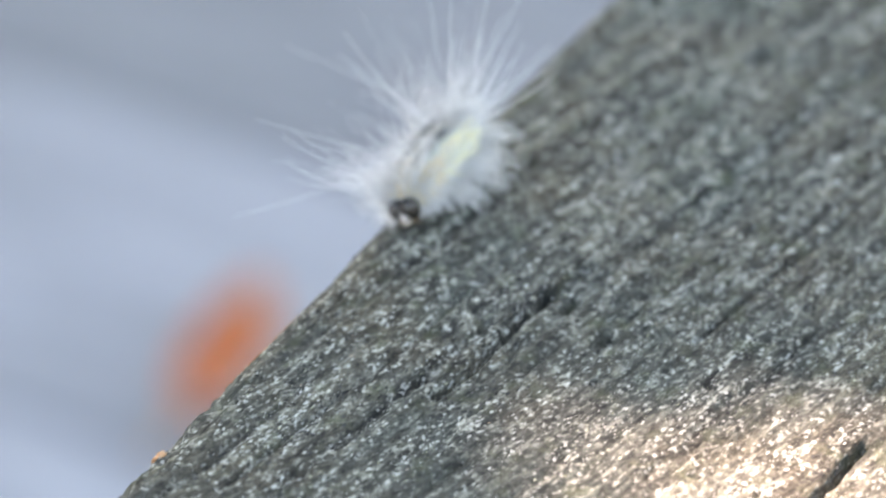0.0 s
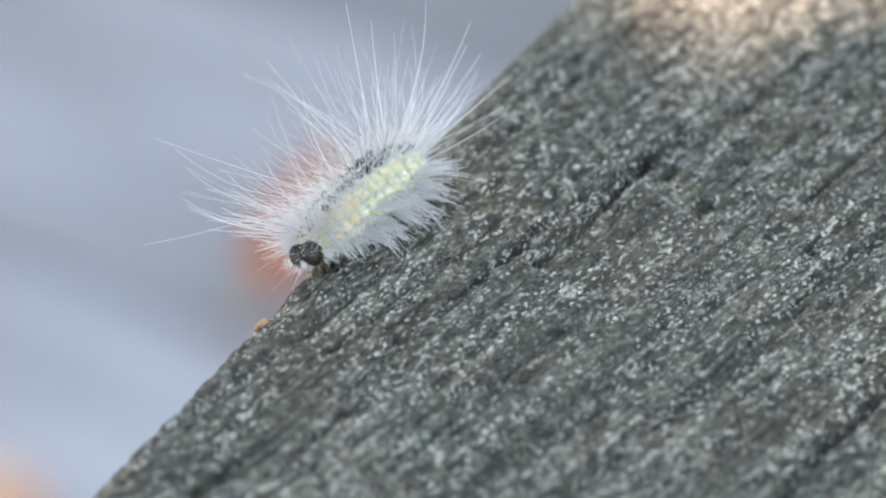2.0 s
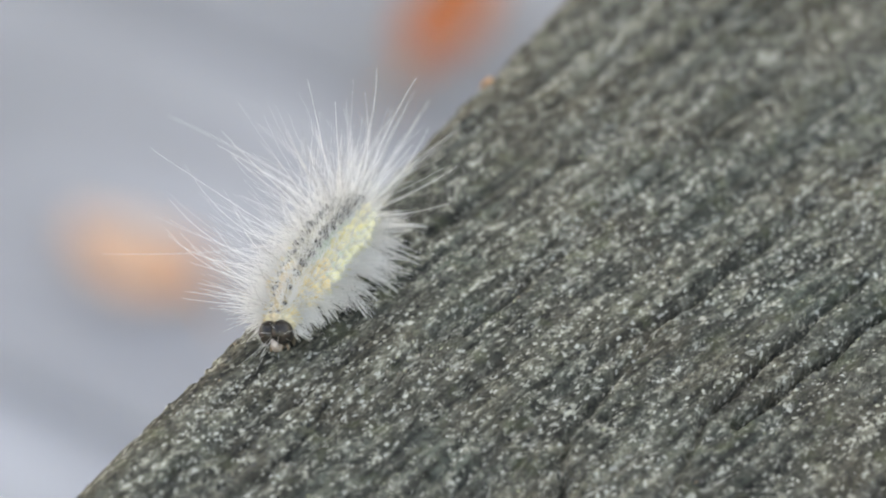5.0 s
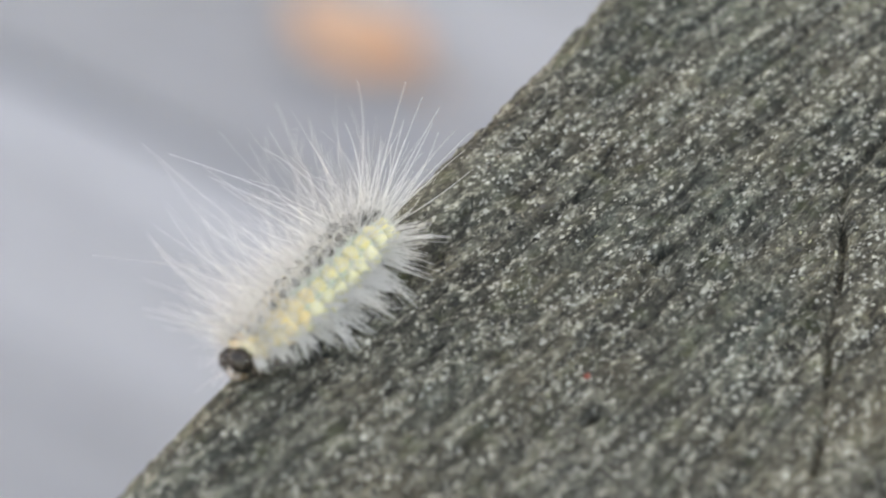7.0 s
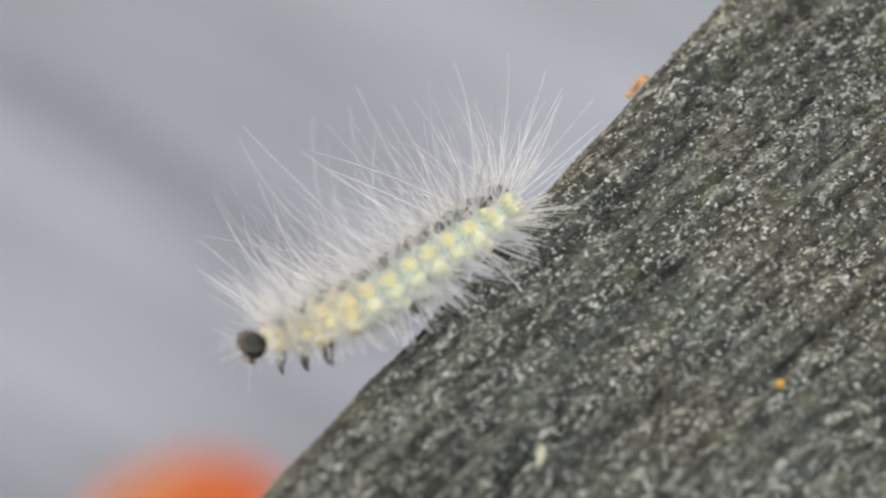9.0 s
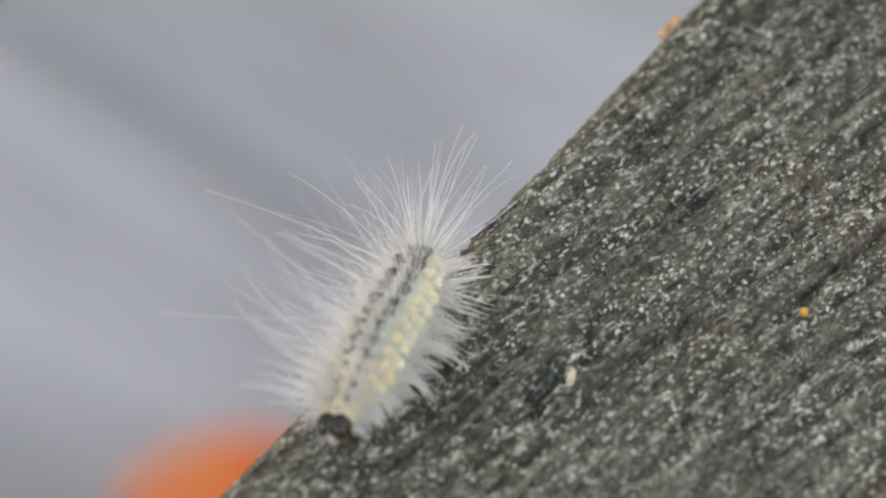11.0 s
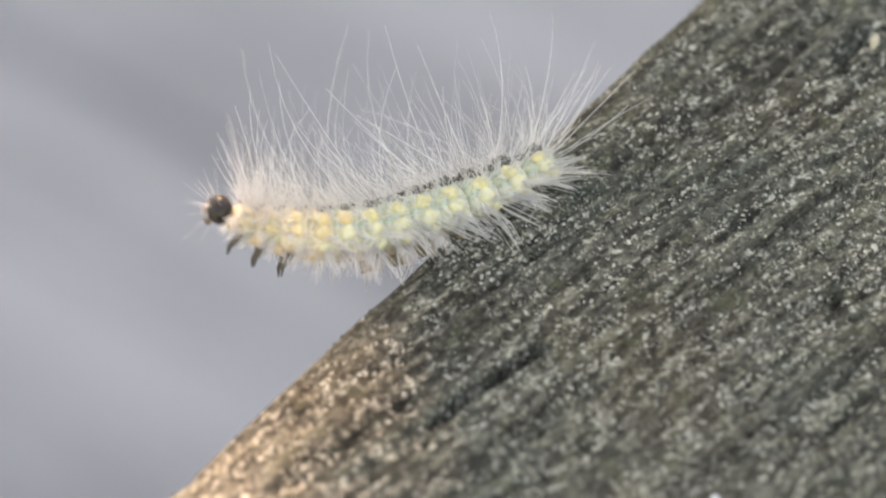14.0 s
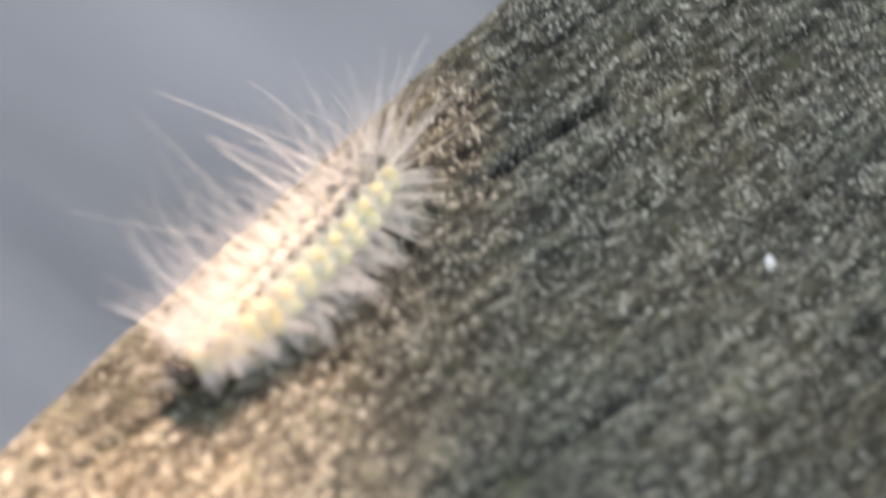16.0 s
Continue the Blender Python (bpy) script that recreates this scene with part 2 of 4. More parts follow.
AMBER = tone("deep_yellow_wart", (0.78, 0.60, 0.28), (0.88, 0.74, 0.44), 0.5)
CREAM = tone("cream_wart", (0.74, 0.70, 0.42), (0.86, 0.83, 0.58), 0.5)
HEAD_BLACK = tone("black_head_capsule", (0.012, 0.011, 0.010), (0.045, 0.036, 0.030), 0.25, 1200, 0.00005)
FACE = tone("pale_face_plate", (0.24, 0.19, 0.17), (0.52, 0.46, 0.42), 0.35)
LEG_DARK = tone("dark_leg", (0.03, 0.026, 0.022), (0.13, 0.11, 0.09), 0.4)
PROLEG = tone("pale_brown_proleg", (0.16, 0.10, 0.06), (0.40, 0.32, 0.22), 0.5)
CHIP_ORANGE = tone("orange_chip", (0.55, 0.22, 0.03), (0.80, 0.42, 0.08), 0.6)
CHIP_BARK = tone("orange_bark_flake", (0.42, 0.17, 0.06), (0.72, 0.42, 0.22), 0.7)
CHIP_WHITE = tone("white_chip", (0.72, 0.73, 0.74), (0.88, 0.88, 0.88), 0.35)
CHIP_CREAM = tone("cream_wood_chip", (0.42, 0.37, 0.26), (0.62, 0.56, 0.42), 0.7)
CHIP_PALE = tone("pale_lichen_patch", (0.42, 0.41, 0.34), (0.66, 0.65, 0.57), 0.8)
CHIP_RED = tone("red_speck", (0.30, 0.06, 0.04), (0.48, 0.14, 0.09), 0.6)
EARTH = tone("dark_earth", (0.03, 0.025, 0.02), (0.10, 0.085, 0.065), 0.95, 8, 0.02)


# ---- building helpers ----
def mesh_of(name, verts, faces, mat, smooth=True):
    me = bpy.data.meshes.new(name)
    me.from_pydata([tuple(v) for v in verts], [], faces)
    me.materials.append(mat)
    if smooth:
        me.polygons.foreach_set("use_smooth", [True] * len(me.polygons))
    me.update()
    return me


def part(name, data, parent, m=None, label=""):
    ob = new(name, data)
    ob.parent = parent
    if m is not None:
        ob.matrix_basis = m
    return tagged(ob, label=label)


def lattice(u, v, seed):
    """Smooth value noise from 0 to 1 on arrays of coordinates."""
    rs = np.random.RandomState(seed)
    table = rs.rand(256, 256)
    iu, iv = np.floor(u).astype(int), np.floor(v).astype(int)
    fu, fv = u - iu, v - iv
    fu, fv = fu * fu * (3 - 2 * fu), fv * fv * (3 - 2 * fv)
    a, b = table[iu % 256, iv % 256], table[(iu + 1) % 256, iv % 256]
    c, d = table[iu % 256, (iv + 1) % 256], table[(iu + 1) % 256, (iv + 1) % 256]
    return (a * (1 - fu) + b * fu) * (1 - fv) + (c * (1 - fu) + d * fu) * fv


# ---- the weathered rail ----
EDGE_Y, ROUND, THICK, WIDE = 0.0010, 0.0038, 0.038, 0.14
KNOT = (-0.029, -0.055)


def grain_line(x, g):
    """Across-grain coordinate whose level lines bend round the knot and wander a little."""
    wander = 0.0035 * (lattice(x / 0.11, g / 0.05, 3) - 0.5) + 0.0012 * (lattice(x / 0.03, g / 0.02, 4) - 0.5)
    g = g + 0.14 * (x - KNOT[0])
    dx, dg = x - KNOT[0], g - KNOT[1]
    return KNOT[1] + dg / (1 + 0.55 * np.exp(-(dx / 0.030) ** 2 - (dg / 0.024) ** 2)) + wander


def groove(x, g, points, width, depth):
    """A crack along a line of points, its width and depth uneven."""
    h = np.zeros_like(x)
    wobble = 0.0009 * (lattice(x / 0.004, g * 0 + 0.5, 9) - 0.5)
    for (x0, y0), (x1, y1) in zip(points, points[1:]):
        f = np.clip((x - x0) / (x1 - x0), 0, 1)
        near = np.hypot(x - (x0 + f * (x1 - x0)), g - (y0 + f * (y1 - y0)) + wobble)
        h = np.minimum(h, -depth * np.exp(-(near / width) ** 2))
    return h * (0.45 + 0.8 * lattice(x / 0.0035, g / 0.01, 12))


LONG_CRACKS = [
    ([(-0.028, -0.0405), (-0.0143, -0.0434), (-0.0035, -0.0456), (0.0086, -0.0465), (0.030, -0.0490)], 0.00038, 0.0032),
    ([(0.0185, -0.0158), (0.0202, -0.0161), (0.0295, -0.0170), (0.041, -0.0184)], 0.00040, 0.0026),
    ([(-0.1715, -0.0113), (-0.1696, -0.0118), (-0.1633, -0.0132), (-0.160, -0.0138)], 0.00045, 0.0026),
    ([(-0.067, -0.044), (-0.0472, -0.0351), (-0.0366, -0.0299), (-0.0215, -0.0292), (-0.0006, -0.0332)], 0.00038, 0.0013),
    ([(-0.058, -0.052), (-0.043, -0.0410), (-0.028, -0.0378), (-0.006, -0.0410)], 0.00038, 0.0017),
    ([(-0.168, -0.0050), (-0.150, -0.0075), (-0.132, -0.0098), (-0.118, -0.0110)], 0.00034, 0.0009),
]
SHORT_CRACKS = [
    ([(-0.215, -0.028), (-0.196, -0.0310), (-0.180, -0.0345)], 0.00034, 0.0009),
    ([(0.036, -0.031), (0.055, -0.0338), (0.080, -0.0365)], 0.00030, 0.0008),
    ([(-0.030, -0.0165), (-0.010, -0.0190), (0.012, -0.0220)], 0.00028, 0.0006),
    ([(0.000, -0.0075), (0.020, -0.0100), (0.045, -0.0130)], 0.00028, 0.0006),
    ([(-0.100, -0.0110), (-0.085, -0.0128), (-0.070, -0.0150)], 0.00028, 0.0006),
    ([(-0.150, -0.0200), (-0.135, -0.0222), (-0.118, -0.0240)], 0.00028, 0.0006),
]
CRACKS = LONG_CRACKS + SHORT_CRACKS
PITS = [(0.0355, -0.0196, 0.0007), (0.0321, -0.0244, 0.0008), (0.0359, -0.0170, 0.0006), (0.0789, -0.0168, 0.0010), (-0.1158, -0.0140, 0.0013), (-0.1180, -0.0152, 0.0007),
        (-0.0946, -0.0342, 0.0009), (-0.0947, -0.0389, 0.0011), (-0.0965, -0.0370, 0.0008), (-0.1422, -0.0294, 0.0006), (-0.0520, -0.0215, 0.0007), (-0.2060, -0.0405, 0.0012), (-0.0710, -0.0265, 0.0006)]


def near_knot(x, g):
    """How much of the smooth, ridged grain that sweeps round the knot shows here, from 0 to 1."""
    return np.exp(-((x - KNOT[0] - 0.012) / 0.055) ** 2 - ((g - KNOT[1] + 0.002) / 0.021) ** 2)


def relief(x, g):
    """Height of the eaten, fibrous surface over the sawn face, in metres."""
    line = grain_line(x, g)
    h = 0.00082 * (lattice(x / 0.045, line / 0.0013, 21) - 0.5)
    h += 0.00036 * (lattice(x / 0.014, line / 0.0007, 22) - 0.5)
    h += 0.00034 * (lattice(x / 0.0019, line / 0.0010, 23) - 0.5) + 0.00042 * (lattice(x / 0.0010, g / 0.0007, 24) - 0.5) + 0.00026 * (lattice(x / 0.00055, g / 0.00045, 28) - 0.5)
    h += 0.0006 * (lattice(x / 0.022, line / 0.006, 25) - 0.5)
    calm = near_knot(x, g)
    h = h * (1 - 0.35 * calm) + 0.0013 * calm * (lattice(x / 0.07, line / 0.0021, 51) - 0.5) + 0.0007 * calm * (lattice(x / 0.05, line / 0.0009, 52) - 0.5)
    ridge = lattice(x / 0.09, line / 0.0042, 26)
    h += 0.0007 * np.clip(ridge - 0.60, 0, 1)
    hollow = lattice(x / 0.0022, line / 0.0009, 27)
    h -= 0.0006 * np.clip(hollow - 0.80, 0, 1) / 0.2
    for points, width, depth in CRACKS:
        h = np.minimum(h, h * 0.4 + groove(x, g, points, width, depth))
    jag = lattice(x / 0.0009, g / 0.0006, 44)
    for px, py, r in PITS:
        u, w = x - px + 0.0006 * (jag - 0.5), g - py + 0.14 * (x - px) + 0.0007 * (jag - 0.5)
        h -= 0.0022 * (0.4 + 0.9 * jag) * np.exp(-(u / (r * 1.5)) ** 4 - (w / (r * 0.72)) ** 4)
    return h, line


def profile(a):
    """Point and normal (y, z) of the section at arc length a from the top's far side to the rounded edge."""
    flat = EDGE_Y - ROUND
    turn = np.clip((a - flat) / ROUND, 0, math.pi / 2)
    down = np.clip(a - flat - ROUND * math.pi / 2, 0, None)
    y = np.minimum(a, flat) + ROUND * np.sin(turn)
    z = -ROUND * (1 - np.cos(turn)) - down
    return y, z, np.sin(turn), np.cos(turn)


def surface(x, a):
    """Point of the weathered surface at length x and arc length a."""
    x, a = np.atleast_1d(np.asarray(x, float)), np.atleast_1d(np.asarray(a, float))
    h, _ = relief(x, a)
    y, z, ny, nz = profile(a)
    edge = 0.0008 * (lattice(x / 0.022, x * 0 + 3.5, 31) - 0.5) + 0.0003 * (lattice(x / 0.005, x * 0 + 7.5, 32) - 0.5)
    h = h + edge * ny
    return np.stack([x, y + ny * h, z + nz * h], -1)


def build_rail():
    xs = np.concatenate([np.linspace(-1.5, -0.30, 40), np.arange(-0.29, 0.15, 0.00032), np.linspace(0.16, 1.5, 50)])
    arc = EDGE_Y - ROUND + ROUND * math.pi / 2
    a = np.concatenate([np.linspace(EDGE_Y - WIDE, -0.080, 14), np.arange(-0.0785, EDGE_Y - ROUND, 0.00031), np.linspace(EDGE_Y - ROUND, arc, 20)[1:], arc + np.array([0.0006, 0.0015, 0.003, 0.006, 0.012, 0.020, 0.030])])
    X, A = np.meshgrid(xs, a, indexing="ij")
    P = surface(X.ravel(), A.ravel())
    nx, na = len(xs), len(a)
    top = len(P)
    low = np.concatenate([np.stack([xs, np.full(nx, EDGE_Y), np.full(nx, -THICK)], -1), np.stack([xs, np.full(nx, EDGE_Y - WIDE), np.full(nx, -THICK)], -1)])
    P = np.concatenate([P, low])
    i = np.arange(nx - 1)[:, None] * na + np.arange(na - 1)[None, :]
    quads = np.stack([i, i + na, i + na + 1, i + 1], -1).reshape(-1, 4)
    k = np.arange(nx - 1)
    side = np.stack([k * na + na - 1, (k + 1) * na + na - 1, top + k + 1, top + k], -1)
    under = np.stack([top + k, top + k + 1, top + nx + k + 1, top + nx + k], -1)
    back = np.stack([top + nx + k, top + nx + k + 1, (k + 1) * na, k * na], -1)
    quads = np.concatenate([quads, side, under, back])
    me = bpy.data.meshes.new("board")
    me.vertices.add(len(P))
    me.vertices.foreach_set("co", P.ravel())
    me.loops.add(quads.size)
    me.loops.foreach_set("vertex_index", quads.ravel().astype(np.int32))
    me.polygons.add(len(quads))
    me.polygons.foreach_set("loop_start", np.arange(0, quads.size, 4, dtype=np.int32))
    me.update(calc_edges=True)
    me.polygons.foreach_set("use_smooth", np.ones(len(quads), bool))
    line = relief(X.ravel(), A.ravel())[1]
    grain = np.zeros((len(P), 3))
    grain[:top, 0], grain[:top, 1] = X.ravel(), line
    grain[top:, 0], grain[top:, 1] = P[top:, 0], P[top:, 1]
    at = me.attributes.new("grain", "FLOAT_VECTOR", "POINT")
    at.data.foreach_set("vector", grain.ravel())
    me.materials.append(WOOD)
    rail = tagged(new("wooden_rail"), "weathered grey wooden rail with cracked, lichen-speckled grain", "rail")
    part("board", me, rail)
    for x in (-1.1, 1.1):
        bm = bmesh.new()
        bmesh.ops.create_cube(bm, size=1)
        for v in bm.verts:
            v.co = Vector((x + v.co.x * 0.09, EDGE_Y - WIDE / 2 + v.co.y * 0.09, -0.245 + v.co.z * 0.412))
        bmesh.ops.bevel(bm, geom=bm.edges[:], offset=0.004, segments=2, affect="EDGES")
        post = bpy.data.meshes.new("post")
        bm.to_mesh(post)
        post.materials.append(DECK)
        part("post", post, rail, None, "square grey wooden post")
    return rail


def scatter(name, count, seed, size_lo, size_hi, tall, mat, patch_seed, label):
    """Many tiny crumbs pressed onto the rail's surface, in drifts along the grain."""
    rs = np.random.RandomState(seed)
    n = count * 14
    x, a = rs.uniform(-0.28, 0.13, n), rs.uniform(-0.072, EDGE_Y - ROUND + ROUND * 1.35, n)
    line = grain_line(x, a)
    drift = 0.45 * lattice(x / 0.011, line / 0.0032, patch_seed) + 0.33 * lattice(x / 0.0030, line / 0.0014, patch_seed + 1) + 0.22 * lattice(x / 0.0012, a / 0.0009, patch_seed + 2)
    keep = np.where(np.clip((drift - 0.44) / 0.30, 0.10, 1) ** 2 * (1 - 0.72 * near_knot(x, a)) > rs.rand(n))[0][:count]
    x, a = x[keep], a[keep]
    n = len(x)
    centre = surface(x, a)
    _, _, ny, nz = profile(a)
    up = np.stack([rs.uniform(-0.4, 0.4, n), ny + rs.uniform(-0.4, 0.4, n), nz], -1)
    up /= np.linalg.norm(up, axis=1, keepdims=True)
    side = np.stack([np.ones(n), 0.55 * rs.normal(size=n) - 0.14, 0.2 * rs.normal(size=n)], -1)
    side -= up * (side * up).sum(1, keepdims=True)
    side /= np.linalg.norm(side, axis=1, keepdims=True)
    fore = np.cross(up, side)
    r = (size_lo + (size_hi - size_lo) * rs.rand(n) ** 4)[:, None]
    m = 5
    rim = []
    for k in range(m):
        w = 6.2832 * k / m + rs.uniform(-0.4, 0.4, n)[:, None]
        q = r * rs.uniform(0.45, 1.3, n)[:, None]
        rim.append(centre + side * q * np.cos(w) * 1.3 + fore * q * np.sin(w) - up * r * 0.3)
    peak = centre + up * r * tall * rs.uniform(0.4, 1.4, n)[:, None] + side * r * rs.uniform(-0.5, 0.5, n)[:, None]
    verts = np.stack(rim + [peak], 1).reshape(-1, 3)
    first = np.arange(n)[:, None] * (m + 1)
    faces = np.stack([np.stack([first[:, 0] + k, first[:, 0] + (k + 1) % m, first[:, 0] + m], -1) for k in range(m)], 1).reshape(-1, 3)
    me = bpy.data.meshes.new(name)
    me.vertices.add(len(verts))
    me.vertices.foreach_set("co", verts.ravel())
    me.loops.add(faces.size)
    me.loops.foreach_set("vertex_index", faces.ravel().astype(np.int32))
    me.polygons.add(len(faces))
    me.polygons.foreach_set("loop_start", np.arange(0, faces.size, 3, dtype=np.int32))
    me.update(calc_edges=True)
    me.polygons.foreach_set("use_smooth", np.ones(len(faces), bool))
    me.materials.append(mat)
    return tagged(new(name, me), label, "debris", "", "stuff")


# ---- the deck below, the ground and fallen leaves ----
DECK_Z = -0.45
BOARD_TURN = -1.0


def build_deck():
    bm = bmesh.new()
    bmesh.ops.create_grid(bm, x_segments=40, y_segments=40, size=300)
    for v in bm.verts:
        v.co.z = DECK_Z - 0.32 - 0.02 * noise.noise(v.co * 0.05)
    me = bpy.data.meshes.new("ground")
    bm.to_mesh(me)
    me.materials.append(EARTH)
    tagged(new("ground", me), "dark bare earth under the deck", "ground", "", "structure")
    bm = bmesh.new()
    bmesh.ops.create_cube(bm, size=1)
    bmesh.ops.scale(bm, vec=(0.138, 6.0, 0.028), verts=bm.verts)
    bmesh.ops.bevel(bm, geom=bm.edges[:], offset=0.002, segments=2, affect="EDGES")
    plank = bpy.data.meshes.new("plank")
    bm.to_mesh(plank)
    plank.materials.append(DECK)
    deck = tagged(new("floor"), "weathered pale grey plank deck floor", "floor", "", "structure")
    for i in range(-20, 34):
        m = pose(0, 0, 0, 0, 0, BOARD_TURN) @ pose(0.1388 * i, 0.4, DECK_Z - 0.014 - 0.0015 * (i * 7 % 3))
        board = part("plank", plank, deck, m)
        # Tones of planks 2, 4 and 5 are set by hand: 2 brighter, 5 darker.
        plank_tone = {2: 1.12, 4: 0.95, 5: 0.76}.get(i, 0.97 + 0.05 * math.sin(i * 2.3))
        board.color = (plank_tone, plank_tone, plank_tone, 1)
    for y in (-1.8, 0.2, 2.2):
        bm = bmesh.new()
        bmesh.ops.create_cube(bm, size=1)
        bmesh.ops.scale(bm, vec=(8.0, 0.05, 0.29), verts=bm.verts)
        me = bpy.data.meshes.new("joist")
        bm.to_mesh(me)
        me.materials.append(DECK)
        part("joist", me, deck, pose(0, 0, 0, 0, 0, BOARD_TURN) @ pose(1.0, y, DECK_Z - 0.185))


def leaf_mesh(name, length, width, curl, mat, seed):
    """A curled dry leaf with a toothed outline, sunken midrib and thickness."""
    rs = random.Random(seed)
    nu, nv = 15, 9
    verts, faces = [], []
    for s in (0, 1):
        for i in range(nu):
            u = i / (nu - 1)
            w = width * 0.5 * (math.sin(math.pi * u ** 0.85) ** 0.75) * (1 + 0.07 * math.sin(i * 2.9)) + 0.0006
            for j in range(nv):
                v = j / (nv - 1) * 2 - 1
                z = curl * (abs(v) ** 1.6) * (0.5 + 0.7 * u) + curl * 0.5 * (2 * u - 1) ** 2 + 0.0016 * abs(math.sin(u * 19 + abs(v) * 3)) + 0.0006
                z -= 0.0012 * math.exp(-(v / 0.08) ** 2)
                verts.append(((u - 0.5) * length, v * w, z + (0.0005 if s else 0)))
        o = s * nu * nv
        for i in range(nu - 1):
            for j in range(nv - 1):
                k = o + i * nv + j
                faces.append((k, k + nv, k + nv + 1, k + 1) if s else (k, k + 1, k + nv + 1, k + nv))
    low = min(v[2] for v in verts)
    verts = [(x, y, z - low) for x, y, z in verts]
    n = nu * nv
    rim = [j for j in range(nv)] + [i * nv + nv - 1 for i in range(1, nu)] + [(nu - 1) * nv + j for j in range(nv - 2, -1, -1)] + [i * nv for i in range(nu - 2, 0, -1)]
    faces += [(rim[k], rim[(k + 1) % len(rim)], rim[(k + 1) % len(rim)] + n, rim[k] + n) for k in range(len(rim))]
    return mesh_of(name, verts, faces, mat)


def tube(points, radii, sides=6):
    """Verts and faces of a tapered tube along points."""
    verts, faces = [], []
    for i, (p, r) in enumerate(zip(points, radii)):
        p = Vector(p)
        d = (Vector(points[min(i + 1, len(points) - 1)]) - Vector(points[max(i - 1, 0)])).normalized()
        a = d.orthogonal().normalized()
        b = d.cross(a)
        for j in range(sides):
            w = j * 2 * math.pi / sides
            verts.append(p + a * (r * math.cos(w)) + b * (r * math.sin(w)))
    for i in range(len(points) - 1):
        for j in range(sides):
            k, q = i * sides + j, i * sides + (j + 1) % sides
            faces.append((k, q, q + sides, k + sides))
    faces.append(tuple(range(sides))[::-1])
    faces.append(tuple(range((len(points) - 1) * sides, len(points) * sides)))
    return verts, faces


def fallen_leaf(place, turn, length, width, curl, mat, seed, label):
    leaf = tagged(new("fallen_leaf"), label, "leaf", "fallen leaves on the deck")
    leaf.matrix_basis = pose(*place, 0, 0, turn)
    part("blade", leaf_mesh("blade", length, width, curl, mat, seed), leaf)
    v, f = tube([(-length * 0.5, 0, 0.003), (-length * 0.62, 0.001, 0.002), (-length * 0.75, 0.004, 0.0012)], [0.0009, 0.0008, 0.0010])
    part("stalk", mesh_of("stalk", v, f, CHIP_BARK), leaf)


# ---- bits lying on the rail ----
def chip(name, x, a, size, tall, mat, seed, label, category, turn=0.0, lift=0.0, n=9):
    """A small broken flake with an uneven outline, resting on the rail."""
    rs = random.Random(seed)
    c = surface(x, a)[0]
    _, _, ny, nz = profile(np.array([a]))
    up = Vector((0, float(ny[0]), float(nz[0])))
    verts = []
    for level, grow in ((0, 1.0), (0.75, 0.96), (1.0, 0.8)):
        for j in range(n):
            w = j * 2 * math.pi / n
            r = rs.uniform(0.55, 1.2) if level == 0 else 1
            if level == 0:
                verts.append(Vector((size[0] * r * math.cos(w), size[1] * r * math.sin(w), -0.00012)))
            else:
                verts.append(Vector((verts[j].x * grow, verts[j].y * grow, tall * level * rs.uniform(0.8, 1.15))))
    faces = [(k * n + j, k * n + (j + 1) % n, k * n + n + (j + 1) % n, k * n + n + j) for k in range(2) for j in range(n)]
    faces += [tuple(range(2 * n, 3 * n)), tuple(range(n))[::-1]]
    ob = tagged(new(name, mesh_of(name, verts, faces, mat, False)), label, category)
    z = up
    xx = Vector((math.cos(turn), math.sin(turn) * z.z, -math.sin(turn) * z.y)).normalized()
    yy = z.cross(xx)
    ob.matrix_basis = Matrix.Translation(Vector(c) + up * lift) @ Matrix((xx, yy, z)).transposed().to_4x4()
    return ob


# ---- unseen tree added to shade the rail, its gaps placed for the sun spots ----
CROWN_Z = 1.25


def lit_spot(x, y):
    """True where a gap in the leaves lets the sun reach the rail at (x, y, 0)."""
    def oval(cx, cy, rx, ry, tilt=0.0):
        dx, dy = x - cx, y - cy
        c, s = math.cos(tilt), math.sin(tilt)
        return ((dx * c + dy * s) / rx) ** 2 + ((-dx * s + dy * c) / ry) ** 2 < 1
    return oval(0.051, -0.070, 0.063, 0.054, -0.35) or oval(0.066, -0.023, 0.022, 0.032, -0.3) or oval(-0.2170, 0.003, 0.058, 0.039, 0.25)


